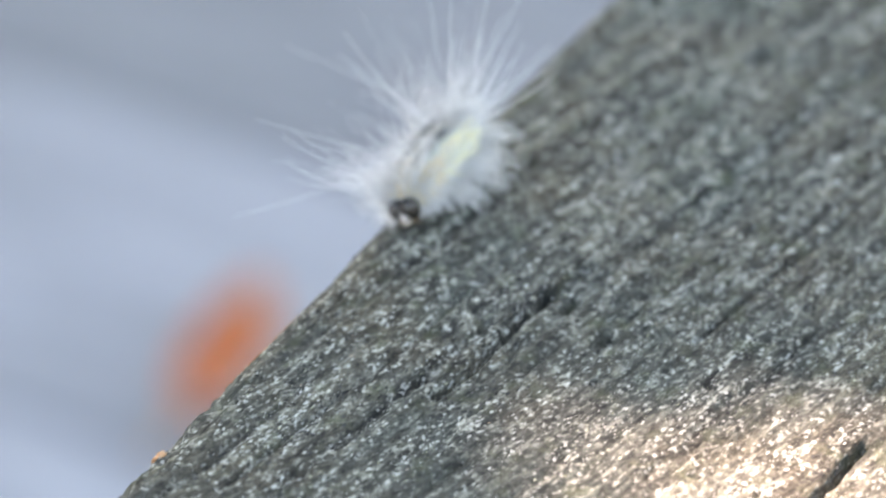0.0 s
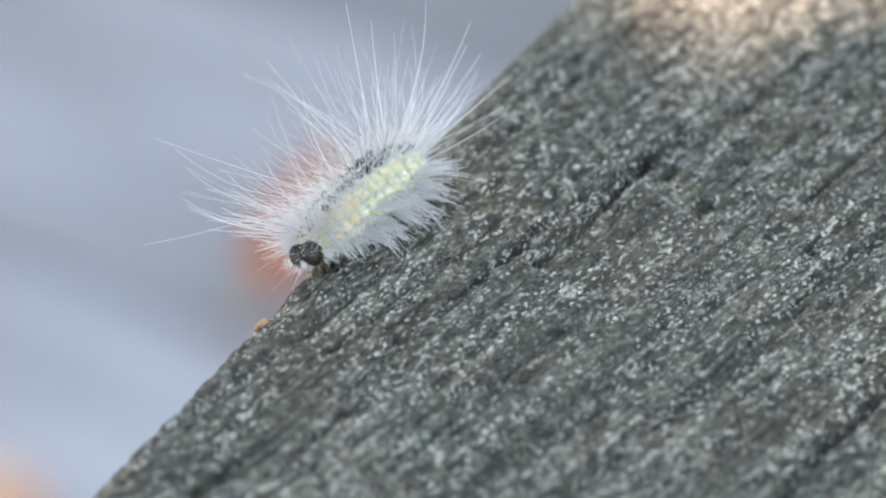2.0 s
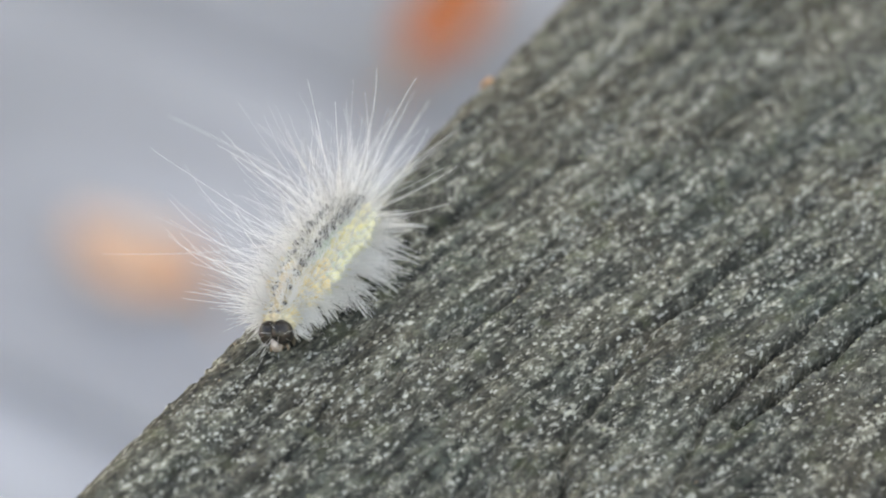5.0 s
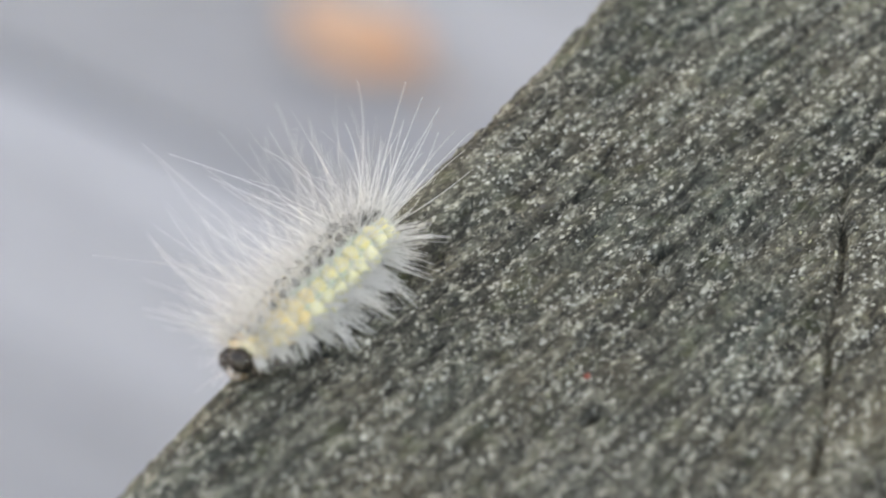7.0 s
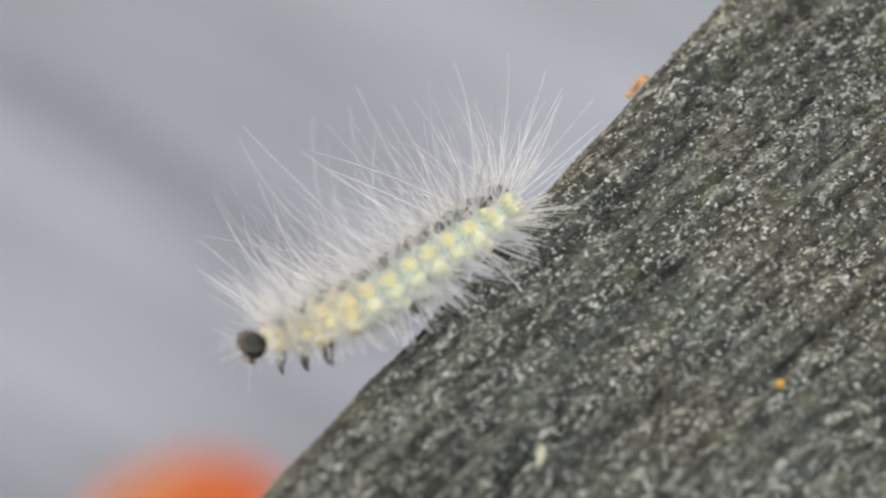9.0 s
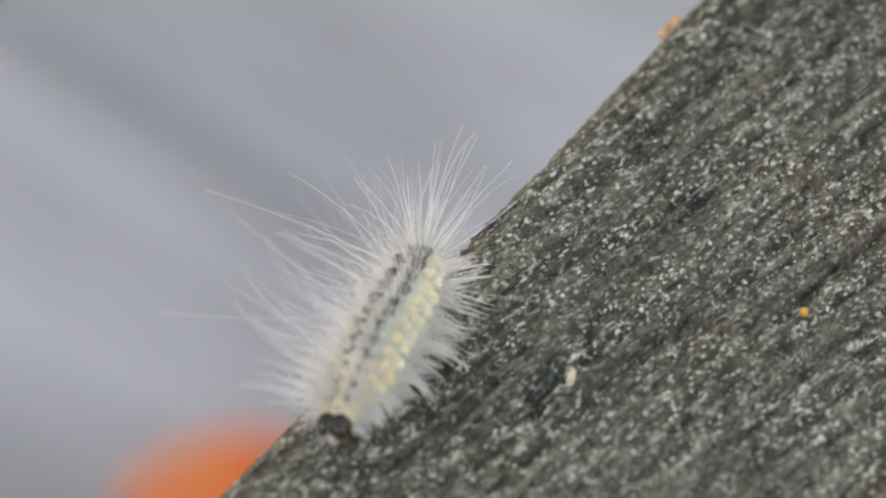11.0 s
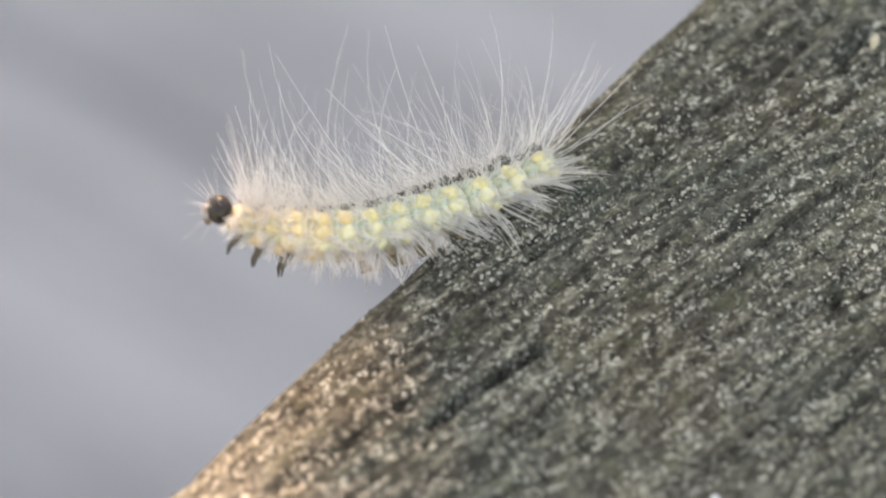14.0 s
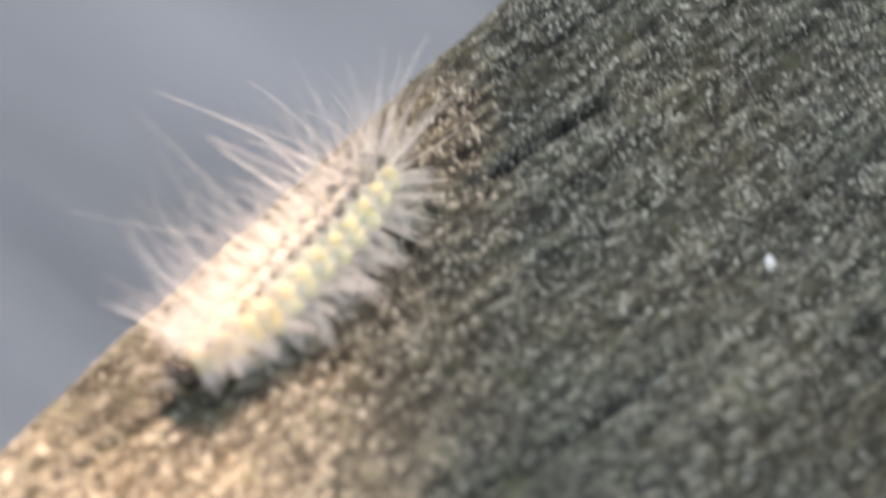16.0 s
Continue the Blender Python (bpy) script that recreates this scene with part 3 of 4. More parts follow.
def build_tree():
    tree = tagged(new("tree"), "unseen leafy green tree, added to shade the rail and deck", "tree")
    tree.matrix_basis = pose(1.5, 3.1, DECK_Z - 0.3)
    base = Vector((1.5, 3.1, DECK_Z - 0.3))
    trunk = [Vector((0, 0, -0.1)), Vector((0.02, -0.03, 0.6)), Vector((-0.02, 0.02, 1.2)), Vector((0.05, -0.05, 1.75)), Vector((0.02, 0.1, 2.6))]
    v, f = tube(trunk, [0.16, 0.13, 0.115, 0.10, 0.05], 12)
    part("trunk", mesh_of("trunk", v, f, BARK), tree)
    for ends in (((0.02, -0.03, 1.65), (-0.2, -0.8, 1.98), (-0.55, -1.5, 2.04), (-0.95, -2.3, 2.06)), ((0.03, -0.05, 1.7), (0.4, -0.8, 2.0), (0.5, -1.5, 2.06), (0.35, -2.1, 2.08))):
        v, f = tube([Vector(p) for p in ends], [0.06, 0.045, 0.03, 0.012], 8)
        part("limb", mesh_of("limb", v, f, BARK), tree)
    rs = np.random.RandomState(77)
    verts, faces = [], []

    def add_leaf(c, size):
        turn, tip = rs.rand() * 6.28, Vector((rs.uniform(-0.4, 0.4), rs.uniform(-0.4, 0.4), 1)).normalized()
        d = tip.cross(Vector((math.cos(turn), math.sin(turn), 0.1))).normalized()
        e = tip.cross(d)
        k = len(verts)
        for u, w in ((-0.5, 0), (-0.2, 0.30), (0.2, 0.26), (0.55, 0), (0.2, -0.26), (-0.2, -0.30)):
            verts.append(Vector(c) - base + d * (u * size) + e * (w * size) + tip * (0.12 * abs(w) * size))
        faces.append((k, k + 1, k + 2, k + 3))
        faces.append((k, k + 3, k + 4, k + 5))
    drop = SUN / SUN.z
    for _ in range(36000):
        x, y = rs.uniform(-0.35, 3.35), rs.uniform(-0.3, 2.65)
        dx, dy = (x - 1.5) / 1.5, (y - 1.2) / 1.1
        w = math.atan2(dy, dx)
        far = math.hypot(dx, dy) / (1 + 0.13 * math.sin(3 * w + 0.6) + 0.09 * math.sin(7 * w) + 0.05 * math.sin(13 * w))
        lump = noise.noise(Vector((x * 3.1, y * 3.1, 0.5)))
        if far > 1 + 0.12 * lump or (far > 0.72 and lump < -0.28):
            continue
        dome = max(0.0, 1 - far * far)
        c = Vector((x, y, CROWN_Z + rs.uniform(-0.08, 0.14) + rs.rand() * dome * (0.42 + 0.3 * lump)))
        p = c - drop * c.z
        near = -0.36 < p.x < 0.22 and -0.16 < p.y < 0.10
        size = rs.uniform(0.065, 0.095)
        if near or lit_spot(p.x, p.y):
            continue
        add_leaf(c, size)
    for _ in range(11000):
        p = Vector((rs.uniform(-0.40, 0.26), rs.uniform(-0.20, 0.14), 0))
        c = p + drop * (CROWN_Z + rs.uniform(-0.02, 0.03))
        if not lit_spot(p.x, p.y):
            add_leaf(c, rs.uniform(0.018, 0.03))
    # Sparse small leaves that dim the last sun spot.
    for _ in range(31):
        add_leaf(Vector((rs.uniform(-0.206, -0.165), rs.uniform(-0.04, 0.045), 0)) + drop * (CROWN_Z + rs.uniform(-0.02, 0.03)), rs.uniform(0.010, 0.016))
    part("crown", mesh_of("crown", verts, faces, LEAF_GREEN, False), tree)
    sprays = []
    # Loose sprays, moved later to cover and open the sun spots.
    for x, y, radius, count in ((0.063, -0.023, 0.036, 230), (-0.062, -0.073, 0.054, 600), (-0.158, -0.010, 0.020, 110)):
        verts.clear()
        faces.clear()
        for _ in range(count):
            w, r = rs.rand() * 6.28, rs.rand() ** 0.5
            add_leaf(base + Vector((radius * r * math.cos(w), radius * r * math.sin(w), rs.uniform(-0.006, 0.006))), rs.uniform(0.016, 0.026))
        home = Vector((x, y, 0)) + drop * (CROWN_Z - 0.05) - base
        sprays.append((part("leaf_spray", mesh_of("leaf_spray", verts, faces, LEAF_GREEN, False), tree, Matrix.Translation(home)), home))
    return tree, sprays


# ---- the caterpillar ----
GIRTH = (1.46, 1.86, 2.22, 2.40, 2.50, 2.54, 2.54, 2.52, 2.46, 2.34, 2.12, 1.66)


def ring_mesh(name, r, length, front=0):
    """One body ring, plump in the middle and drawn in at its folds."""
    around, along = 24, 9
    verts, faces = [], []
    for i in range(along):
        u = i / (along - 1) * 2 - 1
        q = r * (0.70 + 0.30 * math.sqrt(max(0.0, 1 - abs(u) ** 2.2)))
        if front == 2 and u > 0:
            q = r * (0.30 + 0.70 * math.sqrt(1 - u * u))
        for j in range(around):
            w = j * 2 * math.pi / around
            fold = 1 + 0.035 * math.cos(6 * w) * (1 - u * u)
            verts.append((u * length * 0.5, q * fold * math.sin(w), q * fold * math.cos(w) * (0.94 if abs(w - math.pi) > 1.2 else 0.84)))
    for i in range(along - 1):
        for j in range(around):
            k, m = i * around + j, i * around + (j + 1) % around
            faces.append((k, k + around, m + around, m))
    faces += [tuple(range(around)), tuple(range((along - 1) * around, along * around))[::-1]]
    return mesh_of(name, verts, faces, SKIN_FRONT if front else SKIN)


def wart_mesh(name, r, mat):
    bm = bmesh.new()
    bmesh.ops.create_icosphere(bm, subdivisions=2, radius=r)
    for v in bm.verts:
        v.co *= 1 + 0.45 * noise.noise(v.co * 2300)
        v.co.z *= 0.72
    me = bpy.data.meshes.new(name)
    bm.to_mesh(me)
    me.materials.append(mat)
    me.polygons.foreach_set("use_smooth", [True] * len(me.polygons))
    return me


def strands(name, list_of, mat):
    """Fine tapered hairs: each of root, direction, bend, length and thickness."""
    verts, faces = [], []
    steps = 6
    for root, d, bend, length, thick in list_of:
        a = d.orthogonal().normalized()
        b = d.cross(a).normalized()
        k = len(verts)
        for i in range(steps + 1):
            u = i / steps
            p = root + d * (length * u) + bend * (length * u * u)
            r = thick * (1 - 0.68 * u)
            for w in (0.0, 2.094, 4.189):
                verts.append(p + a * (r * math.cos(w)) + b * (r * math.sin(w)))
        for i in range(steps):
            for j in range(3):
                m, q = k + i * 3 + j, k + i * 3 + (j + 1) % 3
                faces.append((m, q, q + 3, m + 3))
    return mesh_of(name, verts, faces, mat)


def tufts(r, rs, angles, count, lo, hi, spread, lean, thick, droop=0.0, curl=0.0):
    """Hairs from the skin at some angles from the back's ridge, leaning along the body and curling back."""
    out = []
    for deg in angles:
        for _ in range(count):
            w = radians(deg)
            root = Vector((0, math.sin(w), math.cos(w))) * (r * 0.97) + Vector((rs.uniform(-0.0009, 0.0009), 0, 0))
            w += math.copysign(radians(droop), w)
            n = Vector((0, math.sin(w), math.cos(w)))
            d = (n + Vector((lean + rs.gauss(0, spread), rs.gauss(0, spread), rs.gauss(0, spread)))).normalized()
            bend = Vector((rs.gauss(-curl, 0.10), rs.gauss(0, 0.10), rs.gauss(curl * 0.25, 0.08)))
            out.append((root, d, bend, rs.uniform(lo, hi) * 0.001, thick * rs.uniform(0.7, 1.2)))
    return out


def bundles(r, rs, angles, count, hairs, lo, hi, spread, lean, thick, droop=0.0):
    """Hairs that stick together in pointed locks, with gaps between the locks."""
    out = []
    for deg in angles:
        for _ in range(count):
            w = radians(deg + rs.uniform(-7, 7))
            root = Vector((rs.uniform(-0.0010, 0.0010), math.sin(w) * r * 0.96, math.cos(w) * r * 0.96))
            w += math.copysign(radians(droop + rs.gauss(0, 9)), w)
            d = Vector((lean + rs.gauss(0, spread), math.sin(w), math.cos(w))).normalized()
            bend = Vector((rs.gauss(lean * 0.15, 0.10), rs.gauss(0, 0.08), rs.gauss(-0.05, 0.08)))
            length = rs.uniform(lo, hi) * 0.001
            for _ in range(hairs):
                e = Vector((rs.gauss(0, 0.07), rs.gauss(0, 0.07), rs.gauss(0, 0.07)))
                out.append((root + e * 0.0022, (d + e).normalized(), bend - e * 0.7, length * rs.uniform(0.6, 1.1), thick * rs.uniform(0.7, 1.2)))
    return out


def build_caterpillar():
    rs = random.Random(5)
    cat = tagged(new("caterpillar"), "pale yellow-green caterpillar with long white hairs crawling along the rail", "caterpillar")
    black, yellow, cream = wart_mesh("dorsal_wart", 0.00046, BLACK), wart_mesh("yellow_wart", 0.00064, YELLOW), wart_mesh("side_wart", 0.00072, CREAM)
    amber = wart_mesh("yellow_wart", 0.00068, AMBER)
    leg_v, leg_f = tube([Vector((0, 0, 0)), Vector((0.0001, 0, -0.0006)), Vector((0.00035, 0, -0.0012)), Vector((0.0003, 0, -0.0019))], [0.00034, 0.00026, 0.00017, 0.00005], 7)
    leg = mesh_of("leg", leg_v, leg_f, LEG_DARK)
    pro_v, pro_f = tube([Vector((0, 0, 0.0002)), Vector((0, 0, -0.0004)), Vector((0, 0, -0.0009)), Vector((0, 0, -0.0011))], [0.00048, 0.00040, 0.00034, 0.00044], 9)
    proleg = mesh_of("proleg", pro_v, pro_f, PROLEG)
    segments, coats = [], []
    for i, girth in enumerate(GIRTH):
        r = girth * 0.001
        seg = part("segment", ring_mesh("segment", r, 0.0027, 2 if i == 0 else 1 if i < 4 else 0), cat, None, "plump pale green body ring with yellow warts")
        lean = (0.50, 0.28, 0.12, 0.04, 0.0, -0.05, -0.08, -0.12, -0.18, -0.30, -0.65, -1.1)[i]
        small = 0.72 if i < 2 else 0.85 if i == 2 else 1.0
        for deg, me in ((58, amber if i < 5 else yellow), (-58, amber if i < 5 else yellow), (90, amber if i < 4 else cream), (-90, amber if i < 4 else cream)):
            w = radians(deg)
            part(me.name.split(".")[0], me, seg, Matrix.Translation((0, math.sin(w) * r * 0.95, math.cos(w) * r * 0.95)) @ pose(0, 0, 0, -deg) @ pose(0, 0, 0, 0, 0, rs.uniform(0, 360)) @ Matrix.Scale(small, 4))
        for deg in (114, -114):
            w = radians(deg)
            part("side_wart", cream, seg, Matrix.Translation((-0.0005, math.sin(w) * r * 0.93, math.cos(w) * r * 0.93)) @ pose(0, 0, 0, -deg) @ pose(0, 0, 0, 0, 0, rs.uniform(0, 360)) @ Matrix.Scale(0.8 * small, 4))
        dark_size = 0.62 + 0.075 * i
        for deg, x, size in ((23, -0.0003, 1.0), (-23, -0.0003, 1.0), (13, 0.0008, 0.45), (-13, 0.0008, 0.45)):
            w = radians(deg)
            m = Matrix.Translation((x, math.sin(w) * r * 0.94, math.cos(w) * r * 0.94)) @ pose(0, 0, 0, -deg) @ pose(0, 0, 0, 0, 0, rs.uniform(0, 360))
            part("dorsal_wart", black, seg, m @ Matrix.Scale(dark_size * size, 4) @ Matrix.Diagonal((1.0, 1.0, 1.0 + 0.06 * i, 1.0)))
        sweep = (0.30, 0.42, 0.55, 0.66, 0.72, 0.72, 0.66, 0.55, 0.38, 0.12, -0.45, -0.9)[i]
        reach = (0.50, 0.62, 0.78)[i] if i < 3 else 1.0
        long_hair = tufts(r, rs, (23, -23, 50) if i % 2 else (23, -23, -50), 1, 10.0 * reach, 16.0 * reach, 0.20, sweep, 0.000044, 0, 0.40 * sweep)
        long_hair += tufts(r, rs, (23, -23, 50, -50), 1, 4.0 * reach, 9.0 * reach, 0.26, sweep, 0.000042, 0, 0.35 * sweep)
        long_hair += tufts(r, rs, (12, -12, 30, -30, 44, -44, 60, -60), 14, 1.0, 3.8, 0.44, sweep * 0.7, 0.000018, 0, 0.1)
        long_hair += tufts(r, rs, (14, -14, 32, -32), 5, 4.0 * reach, 10.5 * reach, 0.34, sweep, 0.000019, 0, 0.35 * sweep)
        long_hair += tufts(r, rs, (20, -20, 40, -40), 3, 3.0, 6.0, 0.38, sweep * 0.9, 0.000020, 0, 0.2)
        if i < 2:
            long_hair += tufts(r, rs, (40, -40, 62, -62, 84, -84), 12, 1.2, 3.4, 0.36, 0.30 - 0.10 * i, 0.000036)
        coats.append(part("back_hair", strands("back_hair", long_hair, HAIR), seg, None, "long white hairs"))
        flank = tufts(r, rs, (58, -58, 66, -66), 7, 0.8, 2.6, 0.42, lean * 0.8, 0.000034) + tufts(r, rs, (80, -80, 92, -92), 10, 0.7, 2.0, 0.42, lean * 0.7, 0.000034)
        short = (0.42, 0.45, 0.52, 0.66, 0.85)[i] if i < 5 else 1.0
        flank += bundles(r, rs, (100, -100, 118, -118), 3, 8, 2.4 * short, 4.6 * short, 0.30, lean * 0.8, 0.000044, 6)
        flank += bundles(r, rs, (130, -130), 4, 7, 1.6 * short, 3.0 * short, 0.32, lean * 0.6, 0.000044, -10)
        part("side_hair", strands("side_hair", flank, HAIR), seg, None, "white side hairs in pointed locks")
        dark = tufts(r, rs, (21, -21), 2 if i < 9 else 4, 2.0 if i < 8 else 4.0, 4.6 if i < 8 else 8.0, 0.24, lean, 0.000028)
        part("dark_hair", strands("dark_hair", dark, HAIR_GREY), seg, None, "sparse dark grey hairs")
        if i >= 10:
            trail = []
            for _ in range(15):
                d = Vector((-0.9, rs.gauss(0, 0.45), rs.gauss(0.28, 0.32))).normalized()
                trail.append((d * (r * 0.8), d, Vector((0, rs.gauss(0, 0.1), rs.gauss(0.02, 0.1))), rs.uniform(0.005, 0.0105), 0.000046))
            part("tail_hair", strands("tail_hair", trail, HAIR), seg, None, "long trailing white hairs")
        if i < 3:
            for s in (1, -1):
                part("leg", leg, seg, Matrix.Translation((0, s * r * 0.42, -r * 0.76)) @ pose(0, 0, 0, -14 * s) @ Matrix.Scale(1.0, 4))
        elif i in (5, 6, 7, 8, 11):
            for s in (1, -1):
                part("proleg", proleg, seg, Matrix.Translation((0, s * r * 0.48, -r * 0.78)) @ pose(0, 0, 0, -12 * s))
        segments.append(seg)
    bm = bmesh.new()
    for s in (1, -1):
        got = bmesh.ops.create_uvsphere(bm, u_segments=18, v_segments=12, radius=0.00106)
        for v in got["verts"]:
            v.co = Vector((v.co.x * 0.95 + 0.0001, v.co.y * 0.86 + s * 0.00052, v.co.z * 1.12 + 0.0001))
    me = bpy.data.meshes.new("head")
    bm.to_mesh(me)
    me.materials.append(HEAD_BLACK)
    me.polygons.foreach_set("use_smooth", [True] * len(me.polygons))
    head = part("head", me, cat, None, "glossy black two-lobed head")
    v, f = tube([Vector((0.00092, 0, 0.00062)), Vector((0.00112, 0, 0.0002)), Vector((0.00110, 0, -0.00042))], [0.00008, 0.00034, 0.00050], 10)
    part("face_plate", mesh_of("face_plate", v, f, FACE), head, None, "pale grey-brown face plate")
    v, f = tube([Vector((0.00070, 0, -0.00055)), Vector((0.00102, 0, -0.00085)), Vector((0.00100, 0, -0.00115))], [0.00046, 0.00036, 0.00016], 9)
    part("mouthparts", mesh_of("mouthparts", v, f, PROLEG), head, None, "brown mouthparts")
    for s in (1, -1):
        v, f = tube([Vector((0.0006, s * 0.00055, -0.0006)), Vector((0.00105, s * 0.00075, -0.0008)), Vector((0.00130, s * 0.00080, -0.00085))], [0.00012, 0.00009, 0.00003], 6)
        part("antenna", mesh_of("antenna", v, f, PROLEG), head)
    whisk = []
    for _ in range(26):
        d = Vector((rs.uniform(0.2, 1), rs.gauss(0, 0.6), rs.gauss(0.35, 0.5))).normalized()
        whisk.append((d * 0.0009, d, Vector((0, rs.gauss(0, 0.08), rs.gauss(0, 0.08))), rs.uniform(0.0010, 0.0030), 0.000018))
    part("face_hair", strands("face_hair", whisk, HAIR), head)
    pencil = []
    for s in (1, -1):
        for aim_x, aim_z, count, lo, hi in ((0.44, 0.62, 11, 0.0040, 0.0095), (0.14, 0.80, 7, 0.0025, 0.0060)):
            for _ in range(count):
                e = Vector((rs.gauss(0, 0.15), rs.gauss(0, 0.15), rs.gauss(0, 0.15)))
                d = (Vector((aim_x, s * 0.62, aim_z)) + e).normalized()
                pencil.append((Vector((-0.0006, s * 0.0007, 0.0010)) + e * 0.002, d, Vector((0.05, 0, 0.03)) - e * 0.35, rs.uniform(lo, hi), 0.000044))
    part("front_tuft", strands("front_tuft", pencil, HAIR), segments[0], None, "long forward white tuft")
    return cat, head, segments, coats


# Seconds, lean over the edge in degrees, then head, middle and tail end of the body in millimetres.
SPINE_START = [
    (0, 24, 38.4, -2.1, 1.9, 44.8, -1.0, 1.9, 51.9, -1.0, 1.9),
    (0.5, 21, 34.2, -3.2, 2.0, 41.3, -2.0, 2.0, 48.6, -1.4, 2.0),
    (1, 24, 25.7, -1.8, 1.9, 32.4, -1.7, 1.9, 38.6, -2.4, 1.9),
    (1.5, 28, 17.8, -1.6, 1.7, 24.1, -1.8, 1.7, 30.9, -2.6, 1.7),
    (2, 31, 8.3, -0.4, 1.5, 15.8, -0.3, 1.5, 23.9, -1.9, 1.5),
    (2.5, 28, 0.9, -0.6, 1.7, 8.0, -0.4, 1.7, 13.8, -1.6, 1.7),
    (3, 10, -1.9, -5.7, 2.3, 4.9, -2.2, 2.3, 11.0, 0.0, 2.3),
    (5.3, 21, -45.7, -4.6, 2.0, -36.3, -2.9, 2.0, -28.5, -3.1, 2.0),
]
SPINE_NEXT = [
    (5.5, 21, -49.5, -5.4, 2.0, -39.9, -3.1, 2.0, -32.0, -2.5, 2.0),
    (6, 29, -61.2, -0.7, 1.6, -51.1, -1.3, 1.7, -42.7, -4.3, 1.6),
    (6.5, 29, -69.4, -1.1, 1.6, -60.7, -0.8, 1.8, -52.3, -3.5, 1.6),
    (7, 28, -81.8, -1.1, 1.7, -72.4, -1.6, 1.7, -62.6, -2.1, 1.7),
    (7.5, 35, -97.0, 1.4, 1.3, -85.4, 0.8, 1.3, -74.0, -1.7, 1.3),
    (8, 38, -105.7, 1.2, 1.1, -94.5, 1.6, 1.1, -83.4, 0.5, 1.1),
    (8.5, 40, -115.7, 3.0, 1.0, -102.9, 1.8, 1.0, -91.5, 0.5, 1.0),
    (9, 45, -117.9, 9.2, 0.1, -106.9, 3.6, 0.1, -93.2, 0.6, 0.6),
]
SPINE_LATER = [
    (9.2, 45, -115.9, 11.2, 0.6, -105.1, 5.3, 0.1, -92.3, 2.1, 0.6),
    (11.3, 10, -133.1, -6.9, 2.3, -124.5, -3.5, 2.3, -115.1, -0.2, 2.3),
    (11.5, 8, -138.4, -8.4, 2.3, -128.7, -5.3, 2.3, -118.3, -1.9, 2.3),
    (12, 29, -154.7, -2.9, 1.6, -143.2, -4.8, 1.6, -131.5, -6.3, 1.6),
    (12.5, 35, -169.3, 0.9, 1.3, -157.7, 0.7, 2.0, -146.3, -4.4, 1.3),
    (13, 42, -170.2, 6.9, 0.9, -155.9, 1.1, 0.9, -140.5, -3.5, 0.9),
]
SPINE_END = [
    (13.5, 46, -169.4, 9.7, 2.6, -158.7, 1.0, 1.1, -141.2, -3.4, 0.6),
    (14, 47, -166.8, 12.9, 4.9, -158.2, 4.0, 0.9, -141.1, -2.7, 0.4),
    (14.5, 35, -169.6, 0.2, 2.3, -157.7, 0.7, 2.2, -141.9, -3.8, 1.3),
    (15, 17, -171.7, -5.6, 2.1, -160.5, -1.6, 2.1, -148.7, -1.6, 2.1),
    (15.5, 8, -183.8, -11.2, 2.3, -173.2, -5.3, 2.3, -164.2, -1.4, 2.3),
    (16, 19, -203.9, -7.4, 2.1, -191.3, -7.8, 2.1, -177.6, -5.9, 2.1),
]
SPINE = SPINE_START + SPINE_NEXT + SPINE_LATER + SPINE_END


def spine_at(t):
    """The row of the body's line at t seconds, gliding from row to row."""
    rows = [np.array(r, float) for r in SPINE]
    i = max(0, min(len(rows) - 2, sum(1 for r in rows if r[0] <= t) - 1))
    a, b = rows[i], rows[i + 1]
    before, after = rows[max(0, i - 1)], rows[min(len(rows) - 1, i + 2)]
    h = b[0] - a[0]
    u = (t - a[0]) / h
    ma = (b - before) / (b[0] - before[0]) * h
    mb = (after - a) / (after[0] - a[0]) * h
    return (2 * u ** 3 - 3 * u ** 2 + 1) * a + (u ** 3 - 2 * u ** 2 + u) * ma + (3 * u ** 2 - 2 * u ** 3) * b + (u ** 3 - u ** 2) * mb


def body_poses(t):
    """Root place, and the pose of head and rings in the world at t seconds."""
    row = spine_at(t)
    lean, head, mid, tail = radians(row[1]), Vector(row[2:5]) / 1000, Vector(row[5:8]) / 1000, Vector(row[8:11]) / 1000

    def on(u):
        return head * (2 * (u - 0.5) * (u - 1)) + mid * (4 * u * (1 - u)) + tail * (2 * u * (u - 0.5))
    out = []
    lift = Vector((0, math.sin(lean), math.cos(lean)))
    for k in range(13):
        u = 0.004 if k == 0 else 0.048 + (k - 0.5) / 12 * 0.917
        p, fwd = on(u), (on(max(0, u - 0.03)) - on(u + 0.03)).normalized()
        wave = max(0.0, math.sin(2 * math.pi * (1.6 * t + 1.3 * u))) ** 2
        p = p + lift * (0.00028 * wave * (0.3 if k == 0 else 1.0))
        if k == 0:
            fwd = (fwd - lift * 0.55).normalized()
        side = lift.cross(fwd).normalized()
        up = fwd.cross(side)
        m = Matrix((fwd, side, up)).transposed().to_4x4()
        out.append(Matrix.Translation(p) @ m)
    return Vector((mid.x, 0, 0)), out


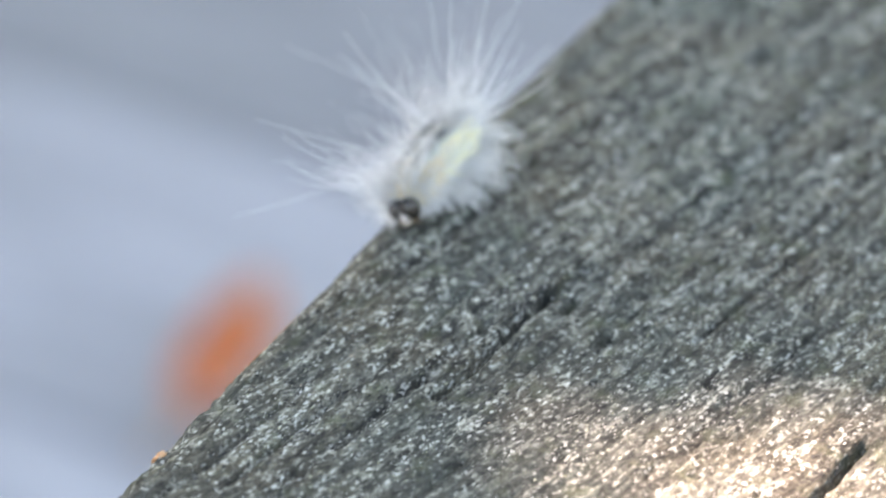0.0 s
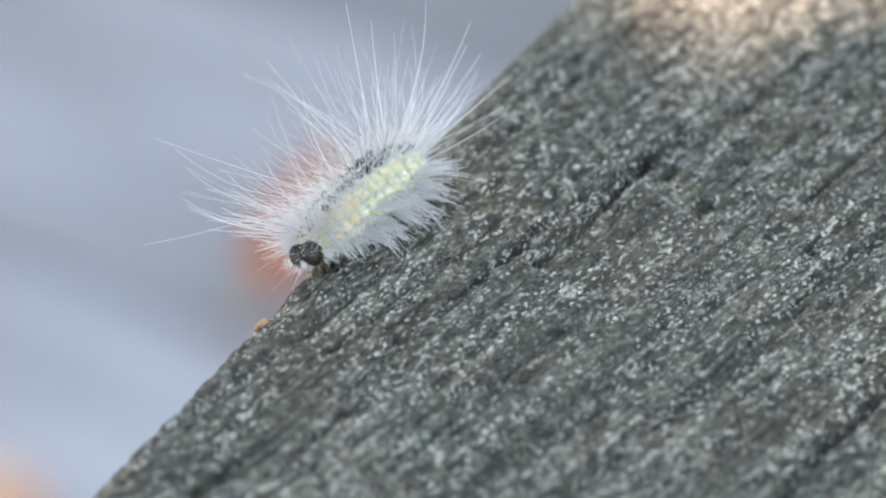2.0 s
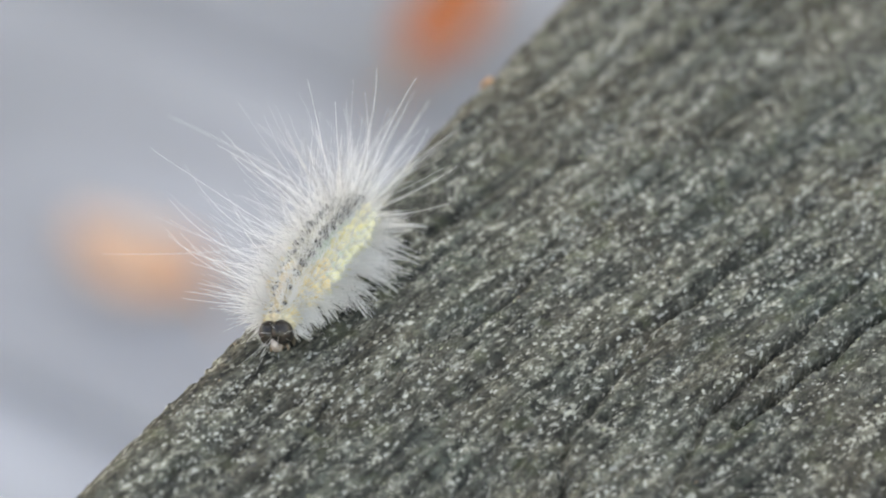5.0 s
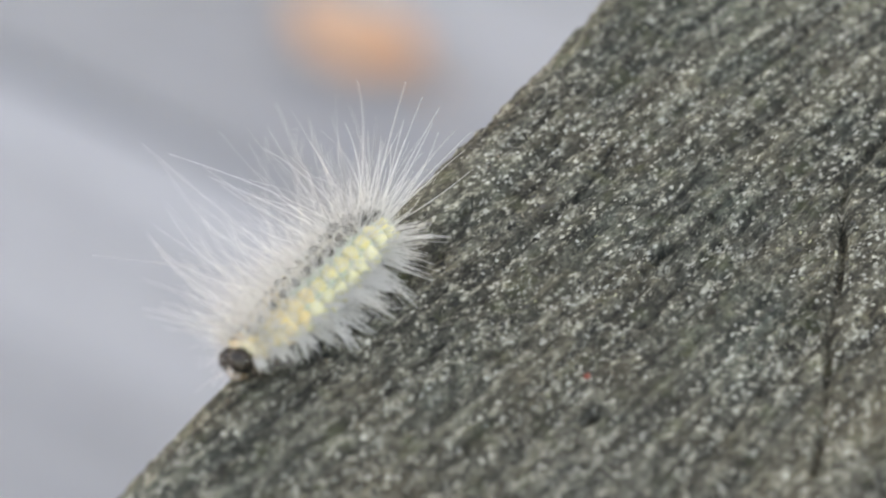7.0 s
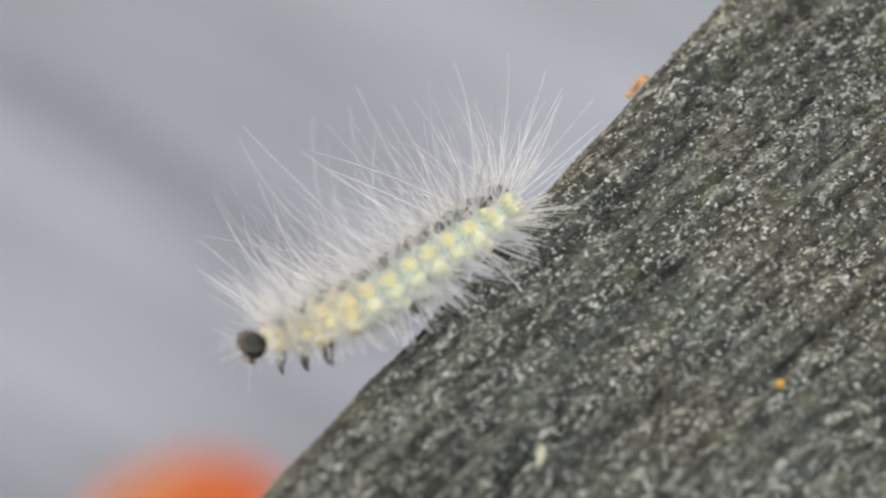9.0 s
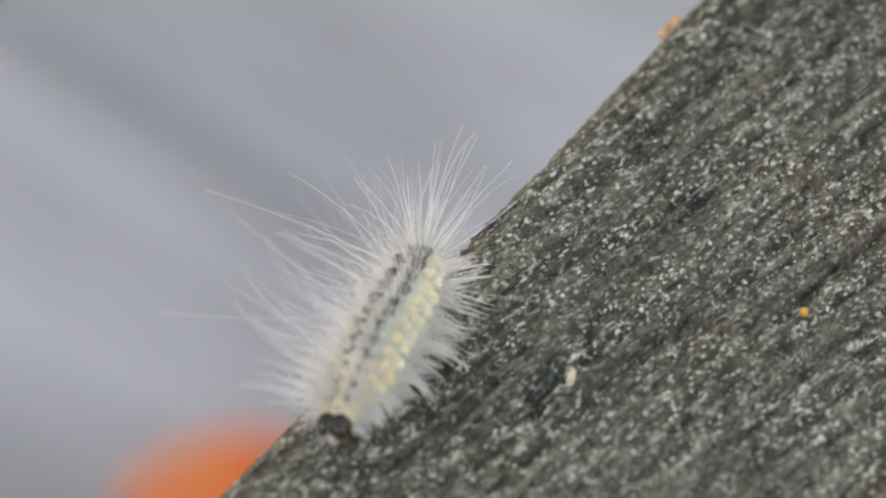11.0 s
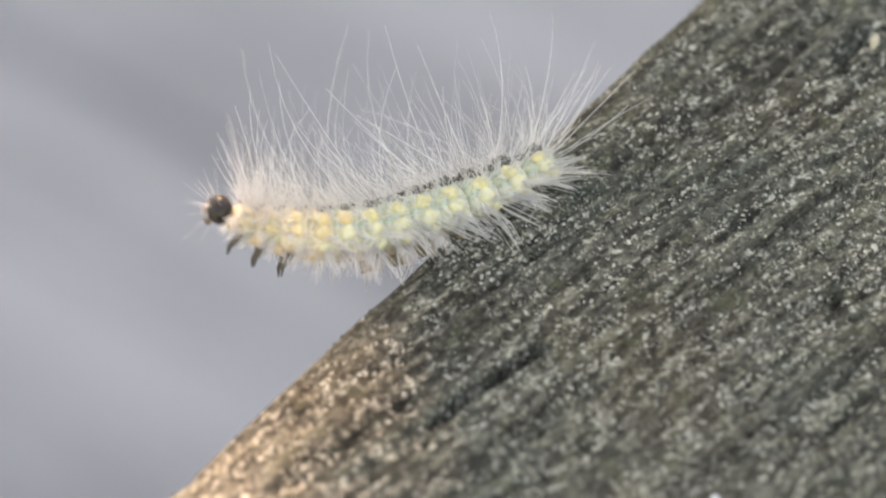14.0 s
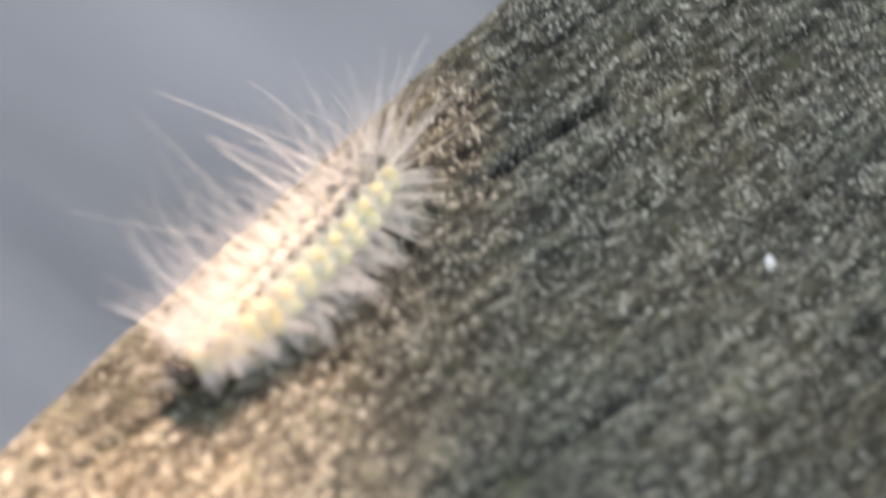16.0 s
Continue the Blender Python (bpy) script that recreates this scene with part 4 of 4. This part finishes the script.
# ---- build ----
build_deck()
fallen_leaf((0.5365, 0.3192, DECK_Z + 0.001), 12.0, 0.062, 0.0195, 0.0022, LEAF_RED, 1, "narrow orange-brown dry leaf lying on the grey deck")
fallen_leaf((0.402, 0.331, DECK_Z + 0.001), 86.0, 0.041, 0.023, 0.003, LEAF_PEACH, 2, "pale peach curled leaf lying on the grey deck")
fallen_leaf((0.1285, 0.2318, DECK_Z + 0.001), 140.0, 0.046, 0.030, 0.003, LEAF_FIRE, 3, "bright orange curled leaf lying on the grey deck")
build_rail()
scatter("lichen_crumbs", 60000, 11, 0.00005, 0.00020, 0.6, SPECKS, 41, "pale lichen crumbs caught in the rail's grain")
scatter("wood_grit", 30000, 12, 0.00006, 0.00030, 0.7, GRIT, 51, "dark wood grit in the rail's grain")
chip("orange_chip", -0.0978, -0.0266, (0.00050, 0.00042), 0.0004, CHIP_ORANGE, 3, "tiny orange chip lying on the grey rail", "debris", 0.6, 0.0, 5)
chip("white_chip", -0.1662, -0.0342, (0.00085, 0.00065), 0.0006, CHIP_WHITE, 4, "tiny shiny white chip lying on the grey rail", "debris", 0.9, 0.0003, 5)
chip("cream_chip", -0.1140, -0.0154, (0.0011, 0.00045), 0.0004, CHIP_CREAM, 5, "small cream wood splinter lying on the rail", "debris", 0.5)
chip("lichen_patch", -0.0019, -0.0442, (0.0012, 0.0007), 0.0003, CHIP_PALE, 6, "small white lichen patch beside a crack", "lichen", 0.2)
chip("bark_flake", -0.0758, 0.0012, (0.0022, 0.00045), 0.0005, CHIP_BARK, 7, "orange-brown bark flake stuck on the rail's edge", "debris", 0.15, 0.0002)
chip("bark_flake", 0.0016, 0.0005, (0.0011, 0.00045), 0.0004, CHIP_BARK, 8, "small orange bark flake on the rail's edge", "debris", 0.1)
chip("red_speck", -0.0670, -0.0238, (0.00034, 0.0003), 0.00025, CHIP_RED, 9, "tiny dull red speck on the grey rail", "debris")
tree, sprays = build_tree()
caterpillar, head_part, rings, coats = build_caterpillar()


def motions():
    times = [i / 10 for i in range(161)]
    roots, tracks = [], [[] for _ in range(13)]
    for t in times:
        root, poses = body_poses(t)
        roots.append((t, Matrix.Translation(root)))
        for k in range(13):
            tracks[k].append((t, Matrix.Translation(-root) @ poses[k]))
    walk(caterpillar, roots)
    for ob, rows in zip([head_part] + rings, tracks):
        walk(ob, rows)
    for i, coat in enumerate(coats):
        way = 1.0 if i < 8 else -0.5
        walk(coat, [(t, pose(0, 0, 0, 0, bow * way)) for t, bow in ((0, 30), (1.5, 26), (3.2, 28), (5.3, 6), (6.5, 0), (16, 0))])
    # Shifts that slide the added sprays on and off the sun spots.
    flutter = ((0, 0.0), (1.0, 0.001), (1.4, 0.0), (1.5, 0.040), (1.6, 0.002), (1.7, 0.0), (1.8, -0.044), (2.0, -0.045), (2.1, -0.002), (2.6, 0.0), (8, 0.001), (16, 0.0))
    sway = ((0, 0.0), (0.35, 0.001), (0.5, 0.002), (0.62, 0.001), (0.8, 0.017), (1.0, 0.021), (1.1, 0.052), (1.2, 0.098), (2.2, 0.100), (8, 0.101), (16, 0.100))
    nod = ((0, 0.060), (12.6, 0.060), (13.1, 0.056), (13.7, 0.030), (14.2, 0.010), (15, 0.0, -0.004), (15.4, 0.006, -0.021), (16, 0.006, -0.022))
    for (spray, home), rows in zip(sprays, (flutter, sway, nod)):
        walk(spray, [(t, Matrix.Translation(home + Vector((x, sum(y), 0)))) for t, x, *y in rows])


motions()
